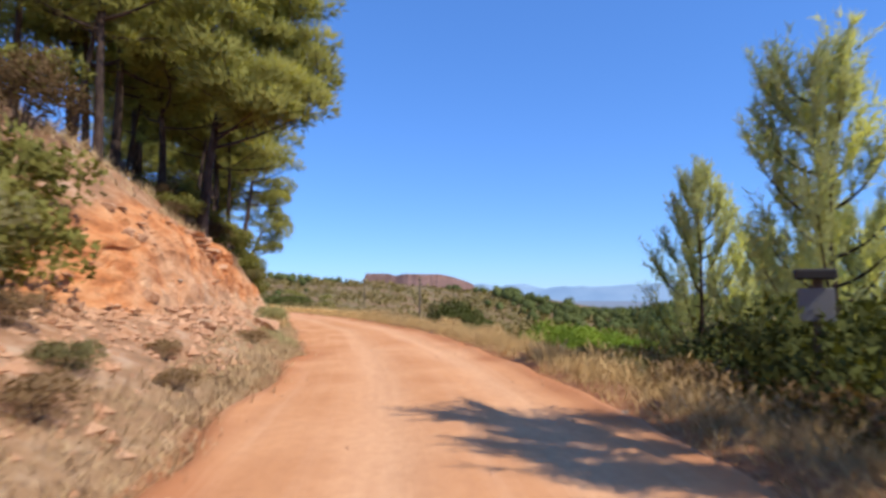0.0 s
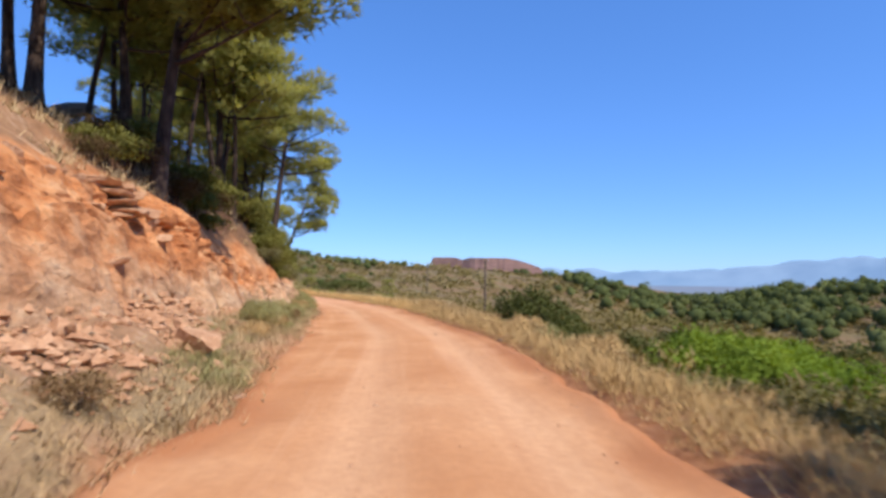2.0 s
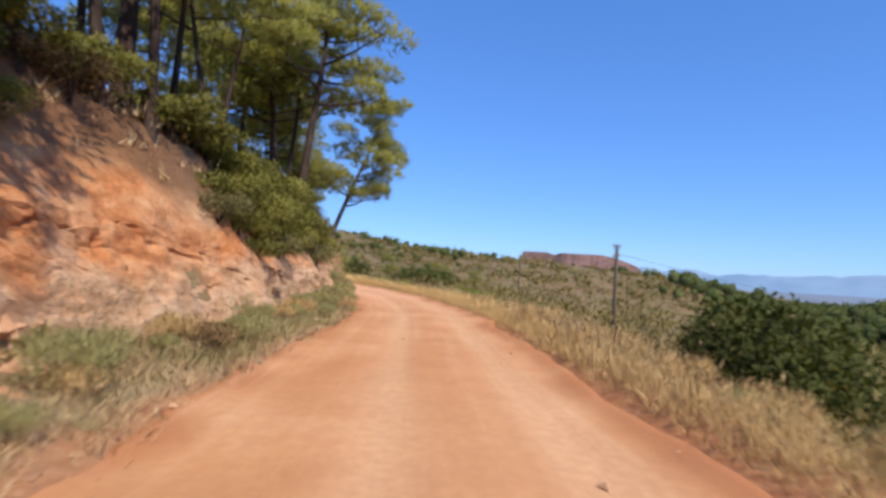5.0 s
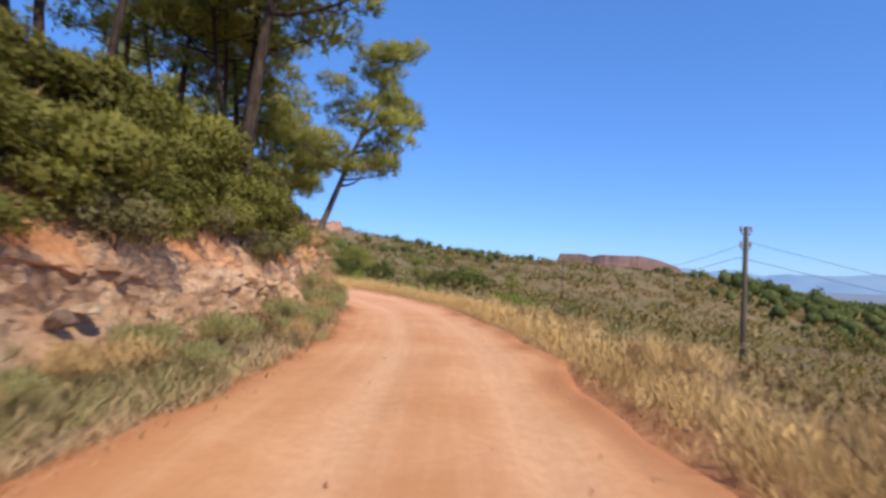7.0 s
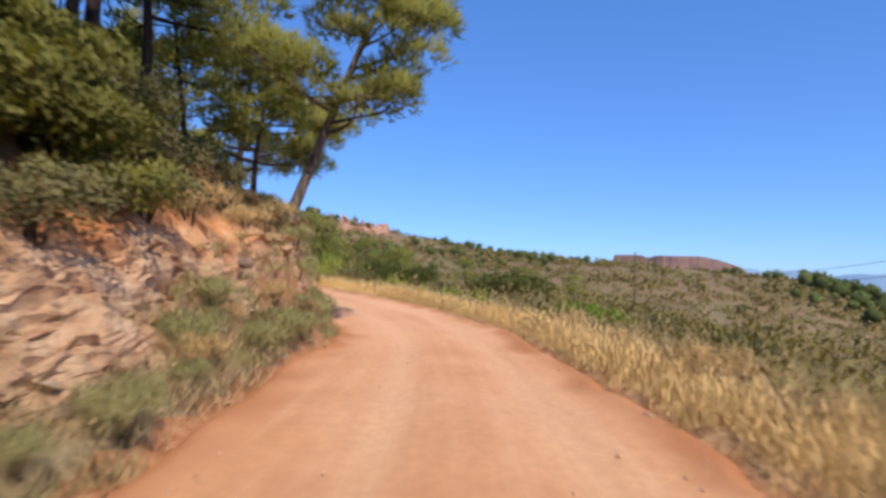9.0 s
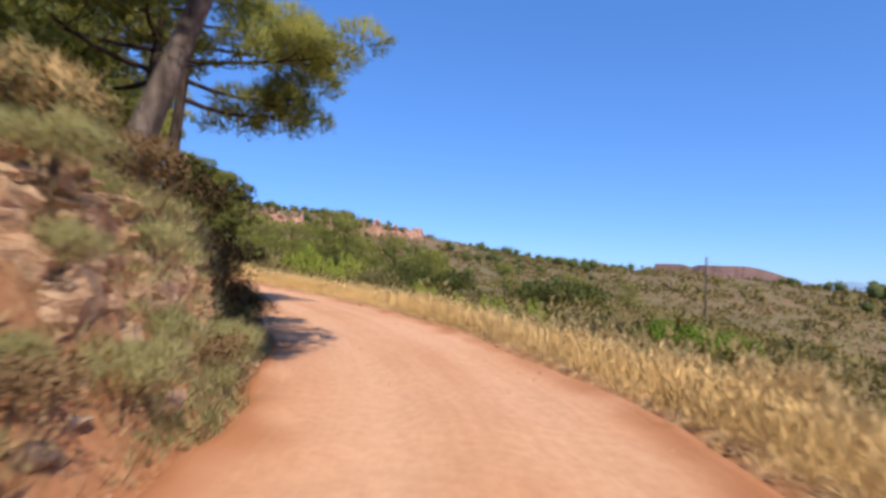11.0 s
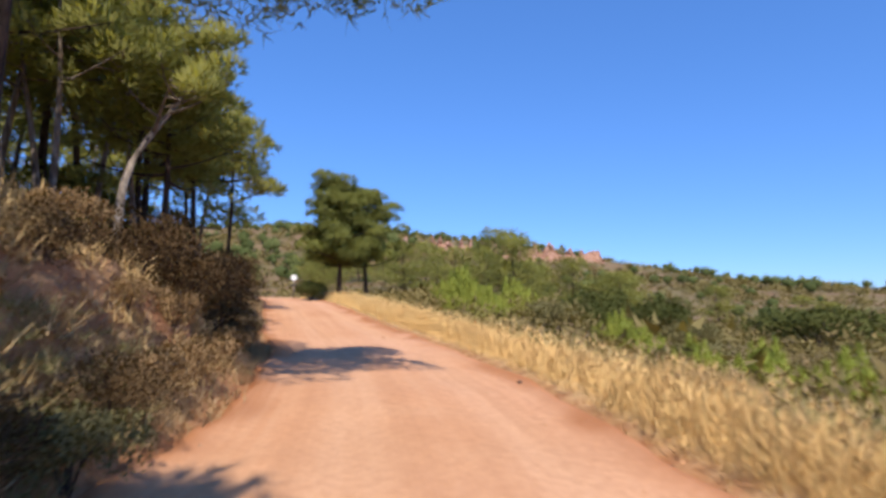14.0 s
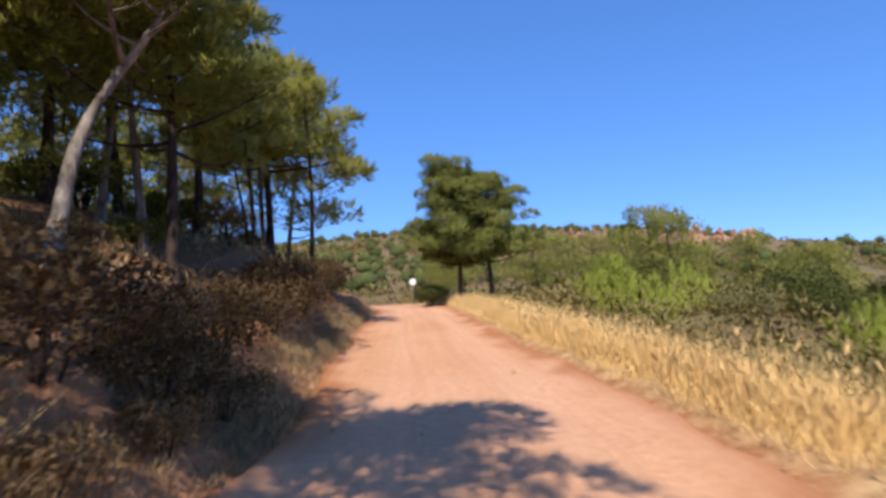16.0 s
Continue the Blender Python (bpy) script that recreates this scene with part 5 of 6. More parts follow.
# dry thicket between the road and the utility pole
for bx, by, bz in ((-3.6, 39.6, 1.0), (-2.9, 40.8, 1.1), (-4.4, 41.2, 0.8), (-2.2, 39.0, 1.1), (-1.2, 40.6, 1.0), (-3.2, 42.6, 1.0), (-2.4, 38.0, 0.9), (-4.0, 38.4, 0.7)):
    again(dry_bush, bx, by, bx * 91 % 360, bz)


# ---- grass and scrub, too many to count ----
def grass(name, label, s, d, tall, mat, seed, per=13, thin=0.011, splay=0.35, heads=0.0, bent_over=False):
    """Tufts of blades at places along the road."""
    rng = np.random.default_rng(seed)
    x, y = at_road(s, d)
    z = height(x, y) - 0.02
    foot = np.stack([x, y, z], 1)
    p = np.repeat(foot, per, 0) + rng.normal(size=(len(s) * per, 3)) * np.array([0.085, 0.085, 0.0])
    long = np.repeat(tall, per) * rng.uniform(0.45, 1.1, len(p))
    way = unit(rng.normal(size=(len(p), 3)) * np.array([splay, splay, 0.1]) + np.array([0, 0, 1.0]))
    side = unit(np.cross(way, rng.normal(size=way.shape))) * (thin * rng.uniform(0.6, 1.4, len(p)))[:, None]
    droop = unit(way * np.array([1, 1, 0.0]) + 1e-6) * (long * rng.uniform(0.05, 0.3, len(p)))[:, None]
    mid = p + way * (long * 0.6)[:, None]
    tip = p + way * long[:, None] + droop
    if bent_over:
        verts = np.stack([p - side, p + side, mid + droop * 0.3, mid - side * 0.8 + droop * 0.3, mid + side * 0.8 + droop * 0.3, tip], 1).reshape(-1, 3)
        i = np.arange(len(p))[:, None] * 6
        faces = np.concatenate([i + np.array([[0, 1, 2]]), i + np.array([[3, 4, 5]])], 0)
    else:
        verts = np.stack([p - side, p + side, tip], 1).reshape(-1, 3)
        faces = np.arange(len(verts)).reshape(-1, 3)
    pieces = [(verts, faces)]
    if heads:
        few = rng.random(len(p)) < heads
        q, w = tip[few], unit(way[few] + droop[few])
        for k in range(3):
            pieces.append(blades(q - w * 0.02 * k, unit(w + rng.normal(size=w.shape) * 0.2), np.full(len(q), 0.10), np.full(len(q), 0.014), rng))
    whole = joined(pieces)
    # Normals lean up and sunward, so every blade takes light like open ground.
    soft = unit(rng.normal(size=whole[0].shape) * 0.14 + np.array([0.25, -0.18, 1.0]))
    tagged(new(name, mesh_of(name, *whole, mat, normals=soft)), label, "grass", kind="stuff")


def build_grass():
    rng = np.random.default_rng(41)
    # golden strip on the downhill edge
    n = 15000
    s = rng.uniform(30, 104, n)
    e = 2.2 + rng.gamma(2.0, 0.48, n)
    keep = rng.random(n) < smooth(28, 44, s) * (0.55 + 0.45 * smooth(-0.3, 0.3, fbm(s * 0.5, e * 0.6, 1.0, 2)))
    s, e = s[keep], e[keep]
    grass("dry_grass", "tall golden dry grass along the road", s, -e, rng.uniform(0.22, 0.56, len(s)) * smooth(1.95, 2.9, e) * (0.65 + 0.35 * smooth(40, 60, s) + 0.25 * smooth(58, 66, s)) + 0.06, STRAW, 42, 24, 0.0026, 0.24, 0.05)
    # duller grass on the downhill edge before it, and beyond the strip
    n = 6500
    s = rng.uniform(-4, 60, n)
    e = 2.1 + rng.gamma(1.8, 0.55, n)
    grass("roadside_grass", "dry tan grass and weeds at the road's edge", s, -e, rng.uniform(0.12, 0.42, n) * smooth(1.9, 2.7, e) + 0.06, TAN_GRASS, 43, 16, 0.0035, 0.42, 0.05)
    # tall dry stalks
    n = 900
    s = rng.uniform(26, 62, n)
    e = 2.7 + rng.gamma(2.0, 0.8, n)
    grass("dry_stalks", "tall dry brown stalks on the slope's edge", s, -e, rng.uniform(0.45, 1.0, n), WEEDS, 47, 9, 0.007, 0.3, 0.5)
    # uphill verge
    n = 9500
    s = rng.uniform(-3, 92, n)
    f = bank_foot(s)
    le = left_edge(s)
    d = le + 0.05 + (np.where(s < 25, np.minimum(f - 0.4, le + 1.3), f + 0.4) - le) * rng.beta(1.4, 1.3, n)
    keep = rng.random(n) < (0.35 + 0.65 * smooth(-0.1, 0.35, fbm(s * 0.45, d * 0.7, 6.0, 2))) * (0.25 + 0.75 * smooth(18, 26, s))
    s, d, le = s[keep], d[keep], le[keep]
    grass("verge_weeds", "mixed dry and green weeds on the verge", s, d, rng.uniform(0.07, 0.3, len(s)) * smooth(-0.1, 0.4, d - le) * (0.6 + 0.4 * smooth(20, 28, s)) + 0.04, WEEDS, 44, 15, 0.0033, 0.5, 0.03)
    # more of it where the verge widens under the first bank
    n = 1500
    s = rng.uniform(3, 36, n)
    le = left_edge(s)
    d = le - 0.1 + (np.minimum(bank_foot(s), le + 1.5) - le) * rng.beta(1.0, 2.0, n)
    grass("verge_grass", "soft tan grass on the verge", s, d, rng.uniform(0.08, 0.3, n) * smooth(-0.2, 0.4, d - le) + 0.05, WEEDS, 49, 14, 0.0033, 0.5, 0.03)
    n = 2400
    s = rng.uniform(14, 60, n)
    d = left_edge(s) + rng.uniform(0.25, 1.1, n)
    keep = rng.random(n) < smooth(0.0, 0.4, fbm(s * 0.35, d * 0.5, 9.0, 2)) + 0.1
    grass("green_weeds", "low grey-green weeds on the verge", s[keep], d[keep], rng.uniform(0.1, 0.28, keep.sum()), GREEN_WEED, 45, 40, 0.004, 0.6)
    # pale dry tufts on the sunny end of the bank
    n = 900
    s = rng.uniform(55.5, 64, n)
    d = left_edge(s) + 0.25 + rng.gamma(2.0, 0.7, n)
    keep = rng.random(n) < 0.25 + smooth(-0.1, 0.3, fbm(s * 0.6, d * 0.8, 4.0, 2))
    grass("bank_grass", "pale dry grass tufts on the red earth bank", s[keep], d[keep], rng.uniform(0.15, 0.45, keep.sum()), TAN_GRASS, 48, 22, 0.006, 0.55, 0.03)
    # thin dry grass on the slope above the bank
    n = 4000
    s = rng.uniform(0, 92, n)
    d = bank_foot(s) + 1.2 + rng.gamma(1.6, 2.2, n)
    grass("slope_grass", "thin dry grass on the hillside above the bank", s, d, rng.uniform(0.12, 0.4, n), WEEDS, 46, 10, 0.012, 0.5)


def build_scrub():
    """Low bushes over the open hillside, finer near the road."""
    rng = np.random.default_rng(51)
    pieces, soft = [], []
    for count, near, far, leaves in ((3600, 8, 55, 80), (6800, 45, 190, 34), (7000, 150, 330, 14)):
        r = np.sqrt(rng.uniform(near ** 2, far ** 2, count))
        a = np.radians(rng.uniform(-75, 82, count))
        x, y = HUB[0] - r * np.sin(a), HUB[1] + r * np.cos(a)
        if near < 10:
            x, y = at_road(rng.uniform(-6, 100, count), -(4.0 + rng.gamma(1.5, 9.0, count)))
        s, d = along(x, y)
        thick = fbm(x * 0.09, y * 0.09, 3.0, 3)
        keep = (d < -3.6) & (rng.random(count) > 1.3 * red_scar(x, y)) & (rng.random(count) < 0.5 + 0.5 * smooth(-0.3, 0.3, thick))
        x, y, d = x[keep], y[keep], d[keep]
        z = height(x, y)
        size = rng.gamma(4.0, 0.165 if near < 60 else 0.13, len(x)) * (1 + 0.5 * smooth(60, 200, np.hypot(x - HUB[0], y - HUB[1]))) * smooth(2.5, 6, -d) + 0.12
        n = len(x) * leaves
        o = unit(rng.normal(size=(n, 3)))
        o[:, 2] = np.abs(o[:, 2])
        c = np.repeat(np.stack([x, y, z + 0.05], 1), leaves, 0)
        w = np.repeat(size, leaves)
        p = c + o * (w * rng.uniform(0.4, 1.0, n) ** 0.5)[:, None] * np.array([1.1, 1.1, 0.85])
        way = unit(o * 0.6 + rng.normal(size=(n, 3)) * 0.6 + np.array([0, 0, 0.3]))
        leaf = w * (0.2 if leaves > 60 else 0.42 if leaves > 20 else 0.8)
        pieces.append(blades(p, way, leaf * rng.uniform(0.6, 1.2, n), leaf * (0.45 if leaves > 60 else 0.7) * rng.uniform(0.6, 1.2, n), rng, o))
        soft.append(np.repeat(unit(o + rng.normal(size=o.shape) * 0.4 + np.array([0, 0, 0.3])), 3, 0))
    tagged(new("scrub", mesh_of("scrub", *joined(pieces), SCRUB_LEAF, normals=np.concatenate(soft))), "low green and brown scrub covering the hillside", "scrub", kind="stuff")


def build_far_woods():
    """Pines on the ridges."""
    rng = np.random.default_rng(61)
    groups = []
    for count, a0, a1, r0, r1, size, base in ((760, -42, -9, 160, 300, 3.0, 0.15), (240, -26, -3, 238, 258, 2.4, 0.08), (420, 8, 80, 225, 285, 1.7, 0.25), (380, 36, 80, 240, 262, 2.0, 0.7), (620, 12, 75, 95, 225, 1.8, 0.3), (420, -48, -17, 80, 180, 3.1, 0.25), (420, 50, 86, 115, 240, 1.5, 0.4)):
        a, r = np.radians(rng.uniform(a0, a1, count)), rng.uniform(r0, r1, count)
        x, y = HUB[0] - r * np.sin(a), HUB[1] + r * np.cos(a)
        keep = (rng.random(count) < base + (1 - base) * smooth(-0.1, 0.4, fbm(x * 0.025, y * 0.025, 7.0, 2))) & (rng.random(count) > 0.85 * before_cliff(x, y))
        groups.append((x[keep], y[keep], size * rng.uniform(0.7, 1.3, keep.sum()) * np.where(rng.random(keep.sum()) < 0.3, 0.6, 1.0)))
    x, y, w = (np.concatenate(g) for g in zip(*groups))
    z = height(x, y)
    bm = bmesh.new()
    bmesh.ops.create_icosphere(bm, subdivisions=1, radius=1.0)
    ball, tri = np.array([v.co[:] for v in bm.verts]), np.array([[v.index for v in f.verts] for f in bm.faces])
    bm.free()
    m = len(x)
    centre = np.stack([x, y, z + 0.85 * w], 1)
    lump = 0.62 + 0.26 * vnoise(ball[None, :, 0] * 1.6 + x[:, None], ball[None, :, 1] * 1.6 + y[:, None], ball[None, :, 2] * 1.6)
    body = (centre[:, None] + ball[None] * (lump * w[:, None])[..., None] * np.array([1.0, 1.0, 0.85])).reshape(-1, 3)
    body_faces = (np.arange(m)[:, None, None] * len(ball) + tri[None]).reshape(-1, 3)
    per = 44
    n = m * per
    o = unit(rng.normal(size=(n, 3)))
    ww = np.repeat(w, per)
    p = np.repeat(centre, per, 0) + o * (ww * rng.uniform(0.5, 0.8, n))[:, None] * np.array([1.0, 1.0, 0.85])
    way = unit(o * 0.5 + rng.normal(size=(n, 3)) * 0.5 + np.array([0, 0, 0.5]))
    leaves = blades(p, way, ww * rng.uniform(0.2, 0.36, n), ww * rng.uniform(0.14, 0.26, n), rng, o)
    stems = []
    for px, py, pz, pw in zip(x, y, z, w):
        v, f = tube(np.array([[px, py, pz - 0.3], [px, py, pz + pw]]), [0.06 * pw, 0.04 * pw], 3)
        stems.append((v, np.concatenate([f[:, [0, 1, 2]], f[:, [0, 2, 3]]])))
    whole = joined([(body, body_faces), leaves] + stems)
    soft = np.concatenate([np.tile(unit(ball + np.array([0, 0, 0.2])), (m, 1)), np.repeat(unit(o + np.array([0, 0, 0.2])), 3, 0)])
    # Stem normals are all turned sunward, whatever side they are on.
    soft = np.concatenate([soft, np.tile([[0.7, -0.7, 0.2]], (len(whole[0]) - len(soft), 1))])
    me = mesh_of("far_pines", *whole, FAR_NEEDLES, normals=soft)
    tagged(new("far_pines", me), "dark green pine woods along the far ridges", "woods", kind="stuff")


build_grass()
build_scrub()
build_far_woods()


# ---- stones ----
def stone_mesh(seed, mat, flat=0.7):
    rng = np.random.default_rng(seed)
    bm = bmesh.new()
    bmesh.ops.create_icosphere(bm, subdivisions=2, radius=0.5)
    cuts = unit(rng.normal(size=(13, 3)))
    deep = rng.uniform(0.2, 0.4, 13)
    for v in bm.verts:
        p = np.array(v.co)
        for c, k in zip(cuts, deep):
            q = p @ c
            if q > k:
                p = p - c * (q - k)
        v.co = p * np.array([1.25, 0.95, flat])
    me = bpy.data.meshes.new("stone")
    bm.to_mesh(me)
    bm.free()
    me.materials.append(mat)
    return me


STONES = [stone_mesh(70 + k, m, f) for k, (m, f) in enumerate(((RED_ROCK, 0.55), (RED_ROCK, 0.75), (PALE_ROCK, 0.6), (BROWN_ROCK, 0.7), (PALE_ROCK, 0.45)))]


def stone(me, s, d, size, lift, label, group, rng, tilt=20):
    x, y = map(float, at_road(s, d))
    ob = new("rock", me)
    z = float(road_z(s) + left_profile(np.array(s), np.array(d))) if d > 2.4 else float(height(x, y))
    ob.matrix_basis = pose(x, y, z + lift * size, rng.uniform(-tilt, tilt), rng.uniform(-tilt, tilt), rng.uniform(0, 360)) @ Matrix.Diagonal((size, size * rng.uniform(0.75, 1.1), size * rng.uniform(0.7, 1.1), 1))
    return tagged(ob, label, "rock", group)


def build_stones():
    rng = np.random.default_rng(71)
    # rubble fallen from the first bank
    for k in range(135):
        s = rng.choice([rng.normal(8.5, 1.4), rng.normal(12.5, 1.4), rng.normal(16.0, 1.6), rng.normal(20, 2.0)])
        d = bank_foot(s) + rng.normal(-0.25, 0.35)
        stone(STONES[rng.choice([0, 0, 1, 1, 2])], s, max(d, 2.75), rng.gamma(2.2, 0.06) + 0.07, 0.25, "angular orange rock fallen from the bank", "rubble under the bank", rng)
    # smaller broken stone on the apron
    n = 4200
    s = rng.uniform(3, 25, n)
    low = left_edge(s) + 0.5
    d = low + (bank_foot(s) + 0.25 - low) * rng.beta(2.0, 1.2, n)
    x, y = at_road(s, d)
    z = road_z(s) + left_profile(s, d)
    corner = unit(rng.normal(size=(n, 6, 3))) * rng.uniform(0.6, 1.1, (n, 6, 1))
    corner = (np.array([[1, 0, 0], [0, 1, 0], [-1, 0, 0], [0, -1, 0], [0, 0, 1], [0, 0, -1]]) * 0.75 + 0.35 * corner) * (rng.gamma(2.0, 0.022, n) + 0.014)[:, None, None] * np.array([1.3, 1.0, 0.75])
    corner = corner + np.stack([x, y, z + 0.01], 1)[:, None]
    faces = (np.arange(n)[:, None, None] * 6 + np.array([[0, 1, 4], [1, 2, 4], [2, 3, 4], [3, 0, 4], [1, 0, 5], [2, 1, 5], [3, 2, 5], [0, 3, 5]])[None]).reshape(-1, 3)
    tagged(new("rubble", mesh_of("rubble", corner.reshape(-1, 3), faces, RED_ROCK)), "small broken orange stone under the bank", "rubble", kind="stuff")
    # the broken ledge along the top of the first bank
    for k in range(26):
        s = rng.uniform(9.0, 17.5)
        top = bank_foot(s) + bank_width(s)
        stone(STONES[rng.integers(0, 2)], s, top + rng.uniform(-0.25, 0.35), rng.uniform(0.16, 0.4), 0.02, "layered orange rock in the bank's upper ledge", "ledge rocks", rng, 10)
    # a nose of layered slabs at the ledge
    for k in range(12):
        s, d = 17.2 + 0.9 * (k % 2) + rng.uniform(-0.15, 0.15), 4.75 + 0.1 * (k // 2) + rng.uniform(-0.1, 0.1)
        slab = stone(STONES[k % 2], s, d, rng.uniform(0.7, 1.0), 0.0, "layered orange slab in the bank's upper ledge", "ledge rocks", rng, 5)
        slab.matrix_basis = slab.matrix_basis @ Matrix.Diagonal((1.0, 1.0, 0.55, 1.0))
    # blocks standing out of the later bank
    for k in range(60):
        s = rng.uniform(30, 51)
        d = bank_foot(s) + rng.uniform(-0.05, 0.55)
        stone(STONES[rng.choice([0, 2, 3, 4])], s, d, rng.uniform(0.18, 0.55), -0.05, "weathered rock in the cut bank", "bank rocks", rng, 14)
    # stones at the road's edges
    for k in range(48):
        s = rng.uniform(2, 70)
        d = (left_edge(s) + rng.normal(0.25, 0.3)) if rng.random() < 0.55 else -(right_edge(s) + rng.normal(0.2, 0.25))
        stone(STONES[rng.integers(0, 5)], s, float(d), rng.gamma(2.2, 0.035) + 0.04, 0.15, "small loose stone at the road's edge", "loose stones", rng)
    big_rock = stone(STONES[3], 26.2, 9.4, 1.7, 0.3, "large brown boulder under the pines", "", rng, 4)
    big_rock.name = "boulder"
    big_rock.matrix_basis = big_rock.matrix_basis @ Matrix.Translation((0, 0, -0.12)) @ Matrix.Diagonal((1.2, 1.2, 0.6, 1))
    stone(STONES[1], 15.2, 2.95, 0.75, 0.2, "large orange rock on the verge", "rubble under the bank", rng, 6)
    stone(STONES[2], 8.0, 6.6, 1.2, 0.2, "grey boulder on the slope", "", rng, 5).name = "boulder"
    # grit on the road itself
    n = 1800
    s, d = rng.uniform(-2, 75, n), rng.normal(0, 1.0, n) * 1.4
    side = rng.random(n) < 0.6
    d = np.where(side, np.where(rng.random(n) < 0.5, left_edge(s), -right_edge(s)) + rng.normal(0, 0.22, n), d)
    x, y = at_road(s, d)
    z = road_z(s) + 0.02 + np.where(np.abs(d) > 2.2, 0.04, 0.0)
    base = np.array([[1, 0, 0], [-0.5, 0.85, 0], [-0.5, -0.85, 0], [0, 0, 0.8]])
    size = rng.gamma(2.0, 0.006, n) + 0.005
    turn = rng.uniform(0, 6.28, n)
    rot = np.stack([np.cos(turn), -np.sin(turn), np.sin(turn), np.cos(turn)], 1).reshape(n, 2, 2)
    v = np.repeat(base[None], n, 0) * rng.uniform(0.6, 1.3, (n, 4, 1)) * size[:, None, None]
    v[:, :, :2] = np.einsum("nij,nkj->nki", rot, v[:, :, :2])
    v = v + np.stack([x, y, z], 1)[:, None]
    f = (np.arange(n)[:, None, None] * 4 + np.array([[0, 1, 3], [1, 2, 3], [2, 0, 3]])[None]).reshape(-1, 3)
    tagged(new("gravel", mesh_of("gravel", v.reshape(-1, 3), f, RED_ROCK)), "loose gravel on the dirt road", "gravel", kind="stuff")


build_stones()


# ---- poles, wires and signs ----
def grey_wood():
    n = Nodes("weathered_wood")
    p = n.coords(True)
    g = n.noise(p, 14.0, 5, 0.7, (1.0, 1.0, 0.08))
    c = n.ramp(g, [(0.3, (0.07, 0.05, 0.038)), (0.65, (0.20, 0.155, 0.12))])
    return n.surface(c, 0.9, n.bump(g, 0.6, 0.02), gloss=0.15)


WOOD = grey_wood()
DARK_METAL = Nodes("dark_iron").surface((0.05, 0.045, 0.04), 0.6, metal=0.6)


def turned(profile, sides=12):
    """A round solid from (radius, height) pairs."""
    ang = np.arange(sides) * 2 * np.pi / sides
    v = np.array([[r * math.cos(a), r * math.sin(a), h] for r, h in profile for a in ang])
    f = [(i * sides + k, i * sides + (k + 1) % sides, (i + 1) * sides + (k + 1) % sides, (i + 1) * sides + k) for i in range(len(profile) - 1) for k in range(sides)]
    return v, np.array(f)


def pole(x, y, top, label, turn=0.0, tilt=0.6):
    z = float(height(x, y))
    tall = top - z
    root = thing("utility_pole", x, y, z, label, "pole", "poles along the valley")
    root.matrix_basis = pose(x, y, z, 0, tilt, turn)
    under(new("post", mesh_of("post", *turned([(0.0, -0.4), (0.07, -0.4), (0.065, tall * 0.5), (0.055, tall - 0.05), (0.045, tall), (0.0, tall)], 10), WOOD, shaded=True)), root)
    for k, (dx, h) in enumerate(((0.11, 0.12), (-0.11, 0.12), (0.10, 0.5), (-0.10, 0.5))):
        bracket = new("bracket", mesh_of("bracket", *tube(np.array([[0, 0, tall - h - 0.1], [dx, 0, tall - h - 0.08], [dx * 1.15, 0, tall - h]]), [0.014, 0.014, 0.012], 6), DARK_METAL))
        under(bracket, root)
        insulator = new("insulator", mesh_of("insulator", *turned([(0.0, 0.0), (0.035, 0.0), (0.04, 0.04), (0.02, 0.05), (0.035, 0.07), (0.03, 0.12), (0.0, 0.13)], 8), PALE_ROCK, shaded=True))
        insulator.location = (dx * 1.15, 0, tall - h)
        under(insulator, root)
    return root


pole(-1.7, 42.1, 2.4, "weathered wooden utility pole with small insulators", 20)
pole(-13.3, 98.8, 3.2, "thin wooden utility pole on the far slope", 0)
pole(62.0, 96.0, -1.5, "weathered wooden utility pole with small insulators", 20)


def wire(a, b, sag):
    u = np.linspace(0, 1, 24)
    p = np.array(a)[None] * (1 - u)[:, None] + np.array(b)[None] * u[:, None]
    p[:, 2] -= 4 * sag * u * (1 - u)
    tagged(new("wire", mesh_of("wire", *tube(p, np.full(24, 0.006), 5), DARK_METAL, shaded=True)), "thin dark overhead wire between the poles", "wire", "overhead wires")


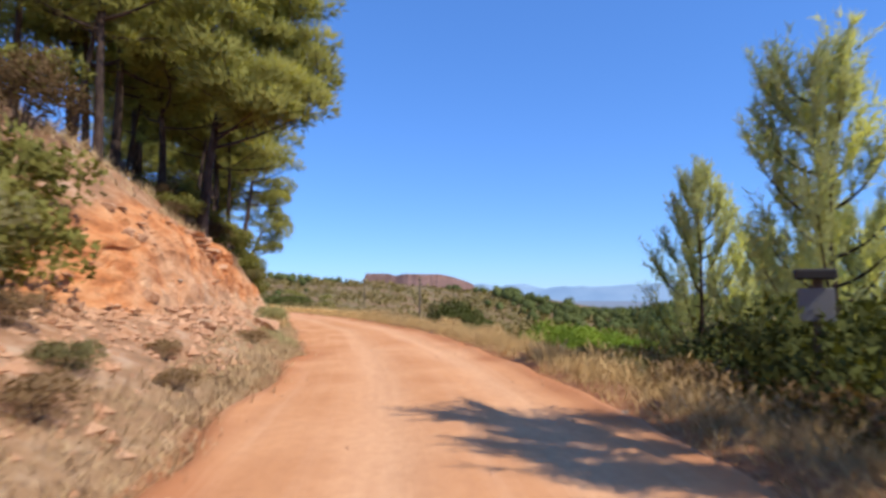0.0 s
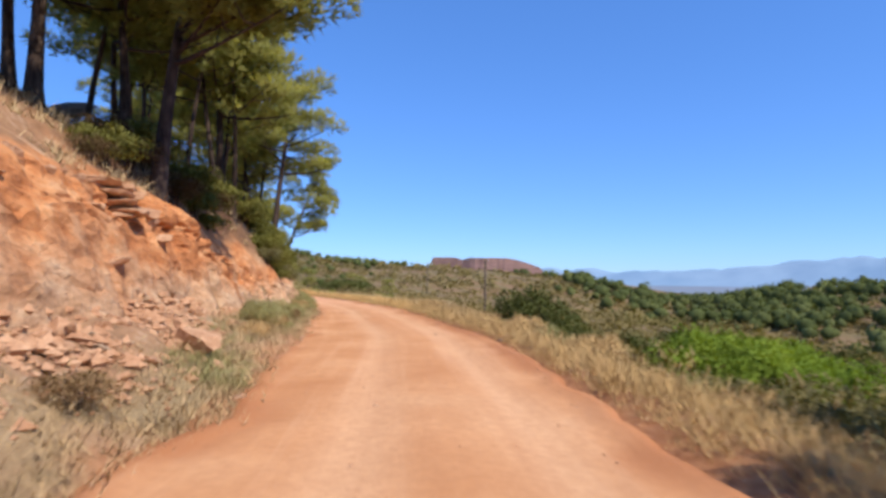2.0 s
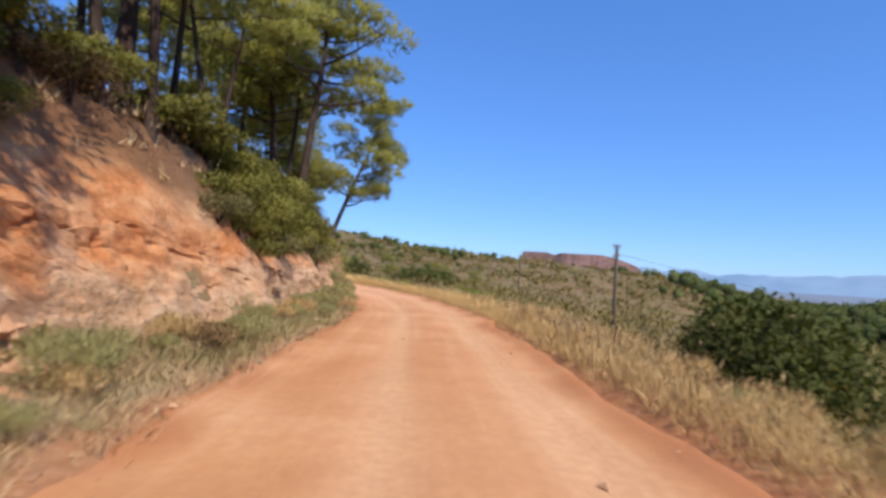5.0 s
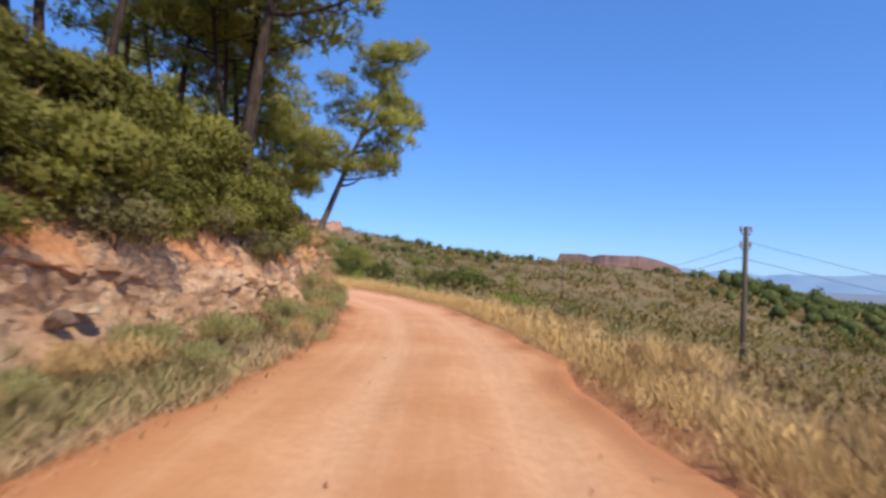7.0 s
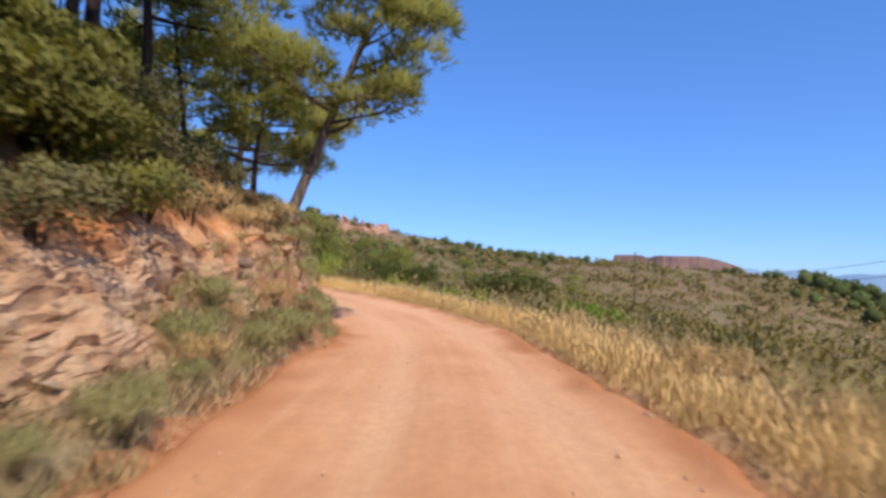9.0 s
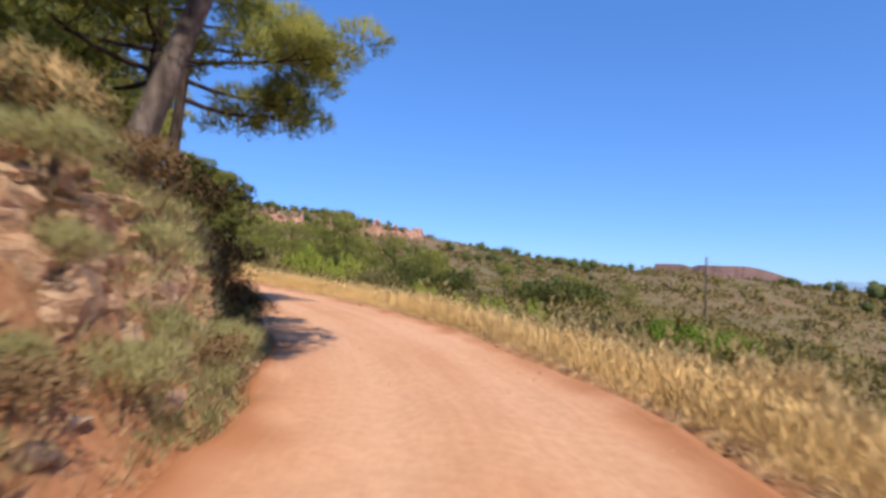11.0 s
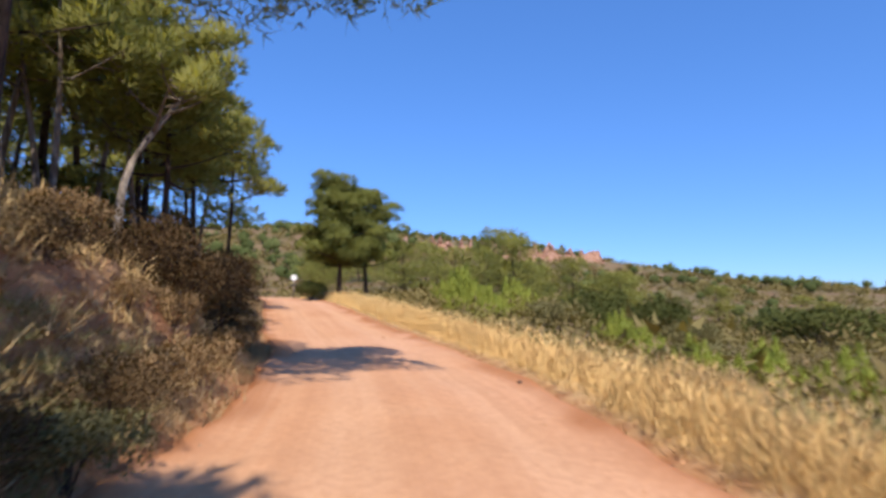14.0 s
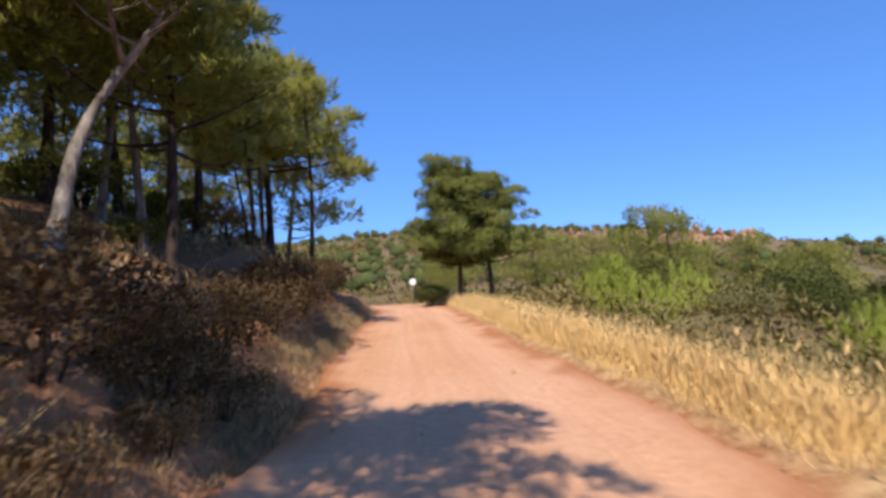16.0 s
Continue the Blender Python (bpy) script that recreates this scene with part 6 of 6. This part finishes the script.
for dx, dz in ((0.12, -0.0), (-0.12, -0.38)):
    wire((-1.7 + dx, 42.1, 2.0 + dz), (-13.3 + dx, 98.8, 3.0 + dz), 1.6)
    wire((-1.7 + dx, 42.1, 2.0 + dz), (62.0 + dx, 96.0, -1.6 + dz), 2.2)


def round_sign(x, y):
    z = float(height(x, y))
    root = thing("road_sign", x, y, z, "round white sign on a slim post at the bend", "sign")
    root.matrix_basis = pose(x, y, z, 0, 0, 58)
    under(new("post", mesh_of("post", *turned([(0.0, -0.3), (0.045, -0.3), (0.045, 1.75), (0.0, 1.75)], 10), PALE_BARK, shaded=True)), root)
    disc = new("disc", mesh_of("disc", *turned([(0.0, -0.02), (0.24, -0.02), (0.26, 0.0), (0.24, 0.02), (0.0, 0.02)], 24), WHITE_PAINT))
    disc.matrix_basis = pose(0, -0.06, 1.75, 90, 0, 0)
    under(disc, root)


round_sign(-58.9, 76.2)


def box(lx, ly, lz, bevel=0.01):
    bm = bmesh.new()
    bmesh.ops.create_cube(bm, size=1.0)
    bmesh.ops.scale(bm, vec=(lx, ly, lz), verts=bm.verts)
    bmesh.ops.bevel(bm, geom=bm.edges[:], offset=bevel, segments=1, affect="EDGES")
    return bm


def part(name, bm, material, parent, label=""):
    me = bpy.data.meshes.new(name)
    bm.to_mesh(me)
    bm.free()
    me.materials.append(material)
    ob = new(name, me)
    ob.parent = parent
    return tagged(ob, label)


def notice_board(x, y):
    z = float(height(x, y))
    root = thing("notice_board", x, y, z, "pale square board on a dark post among bushes", "sign")
    root.matrix_basis = pose(x, y, z, 0, 0, -25)
    p = part("post", box(0.10, 0.10, 2.4, 0.012), WOOD, root)
    p.location = (0, 0, 0.85)
    b = part("board", box(0.34, 0.03, 0.36, 0.006), GREY_BOARD, root, "pale grey square panel")
    b.location = (-0.03, -0.08, 1.75)
    h = part("hood", box(0.4, 0.18, 0.12, 0.02), DARK_METAL, root, "dark hood over the panel")
    h.location = (-0.03, -0.08, 2.08)


GREY_BOARD = Nodes("grey_board").surface((0.19, 0.19, 0.19), 0.7)
notice_board(4.1, 6.4)
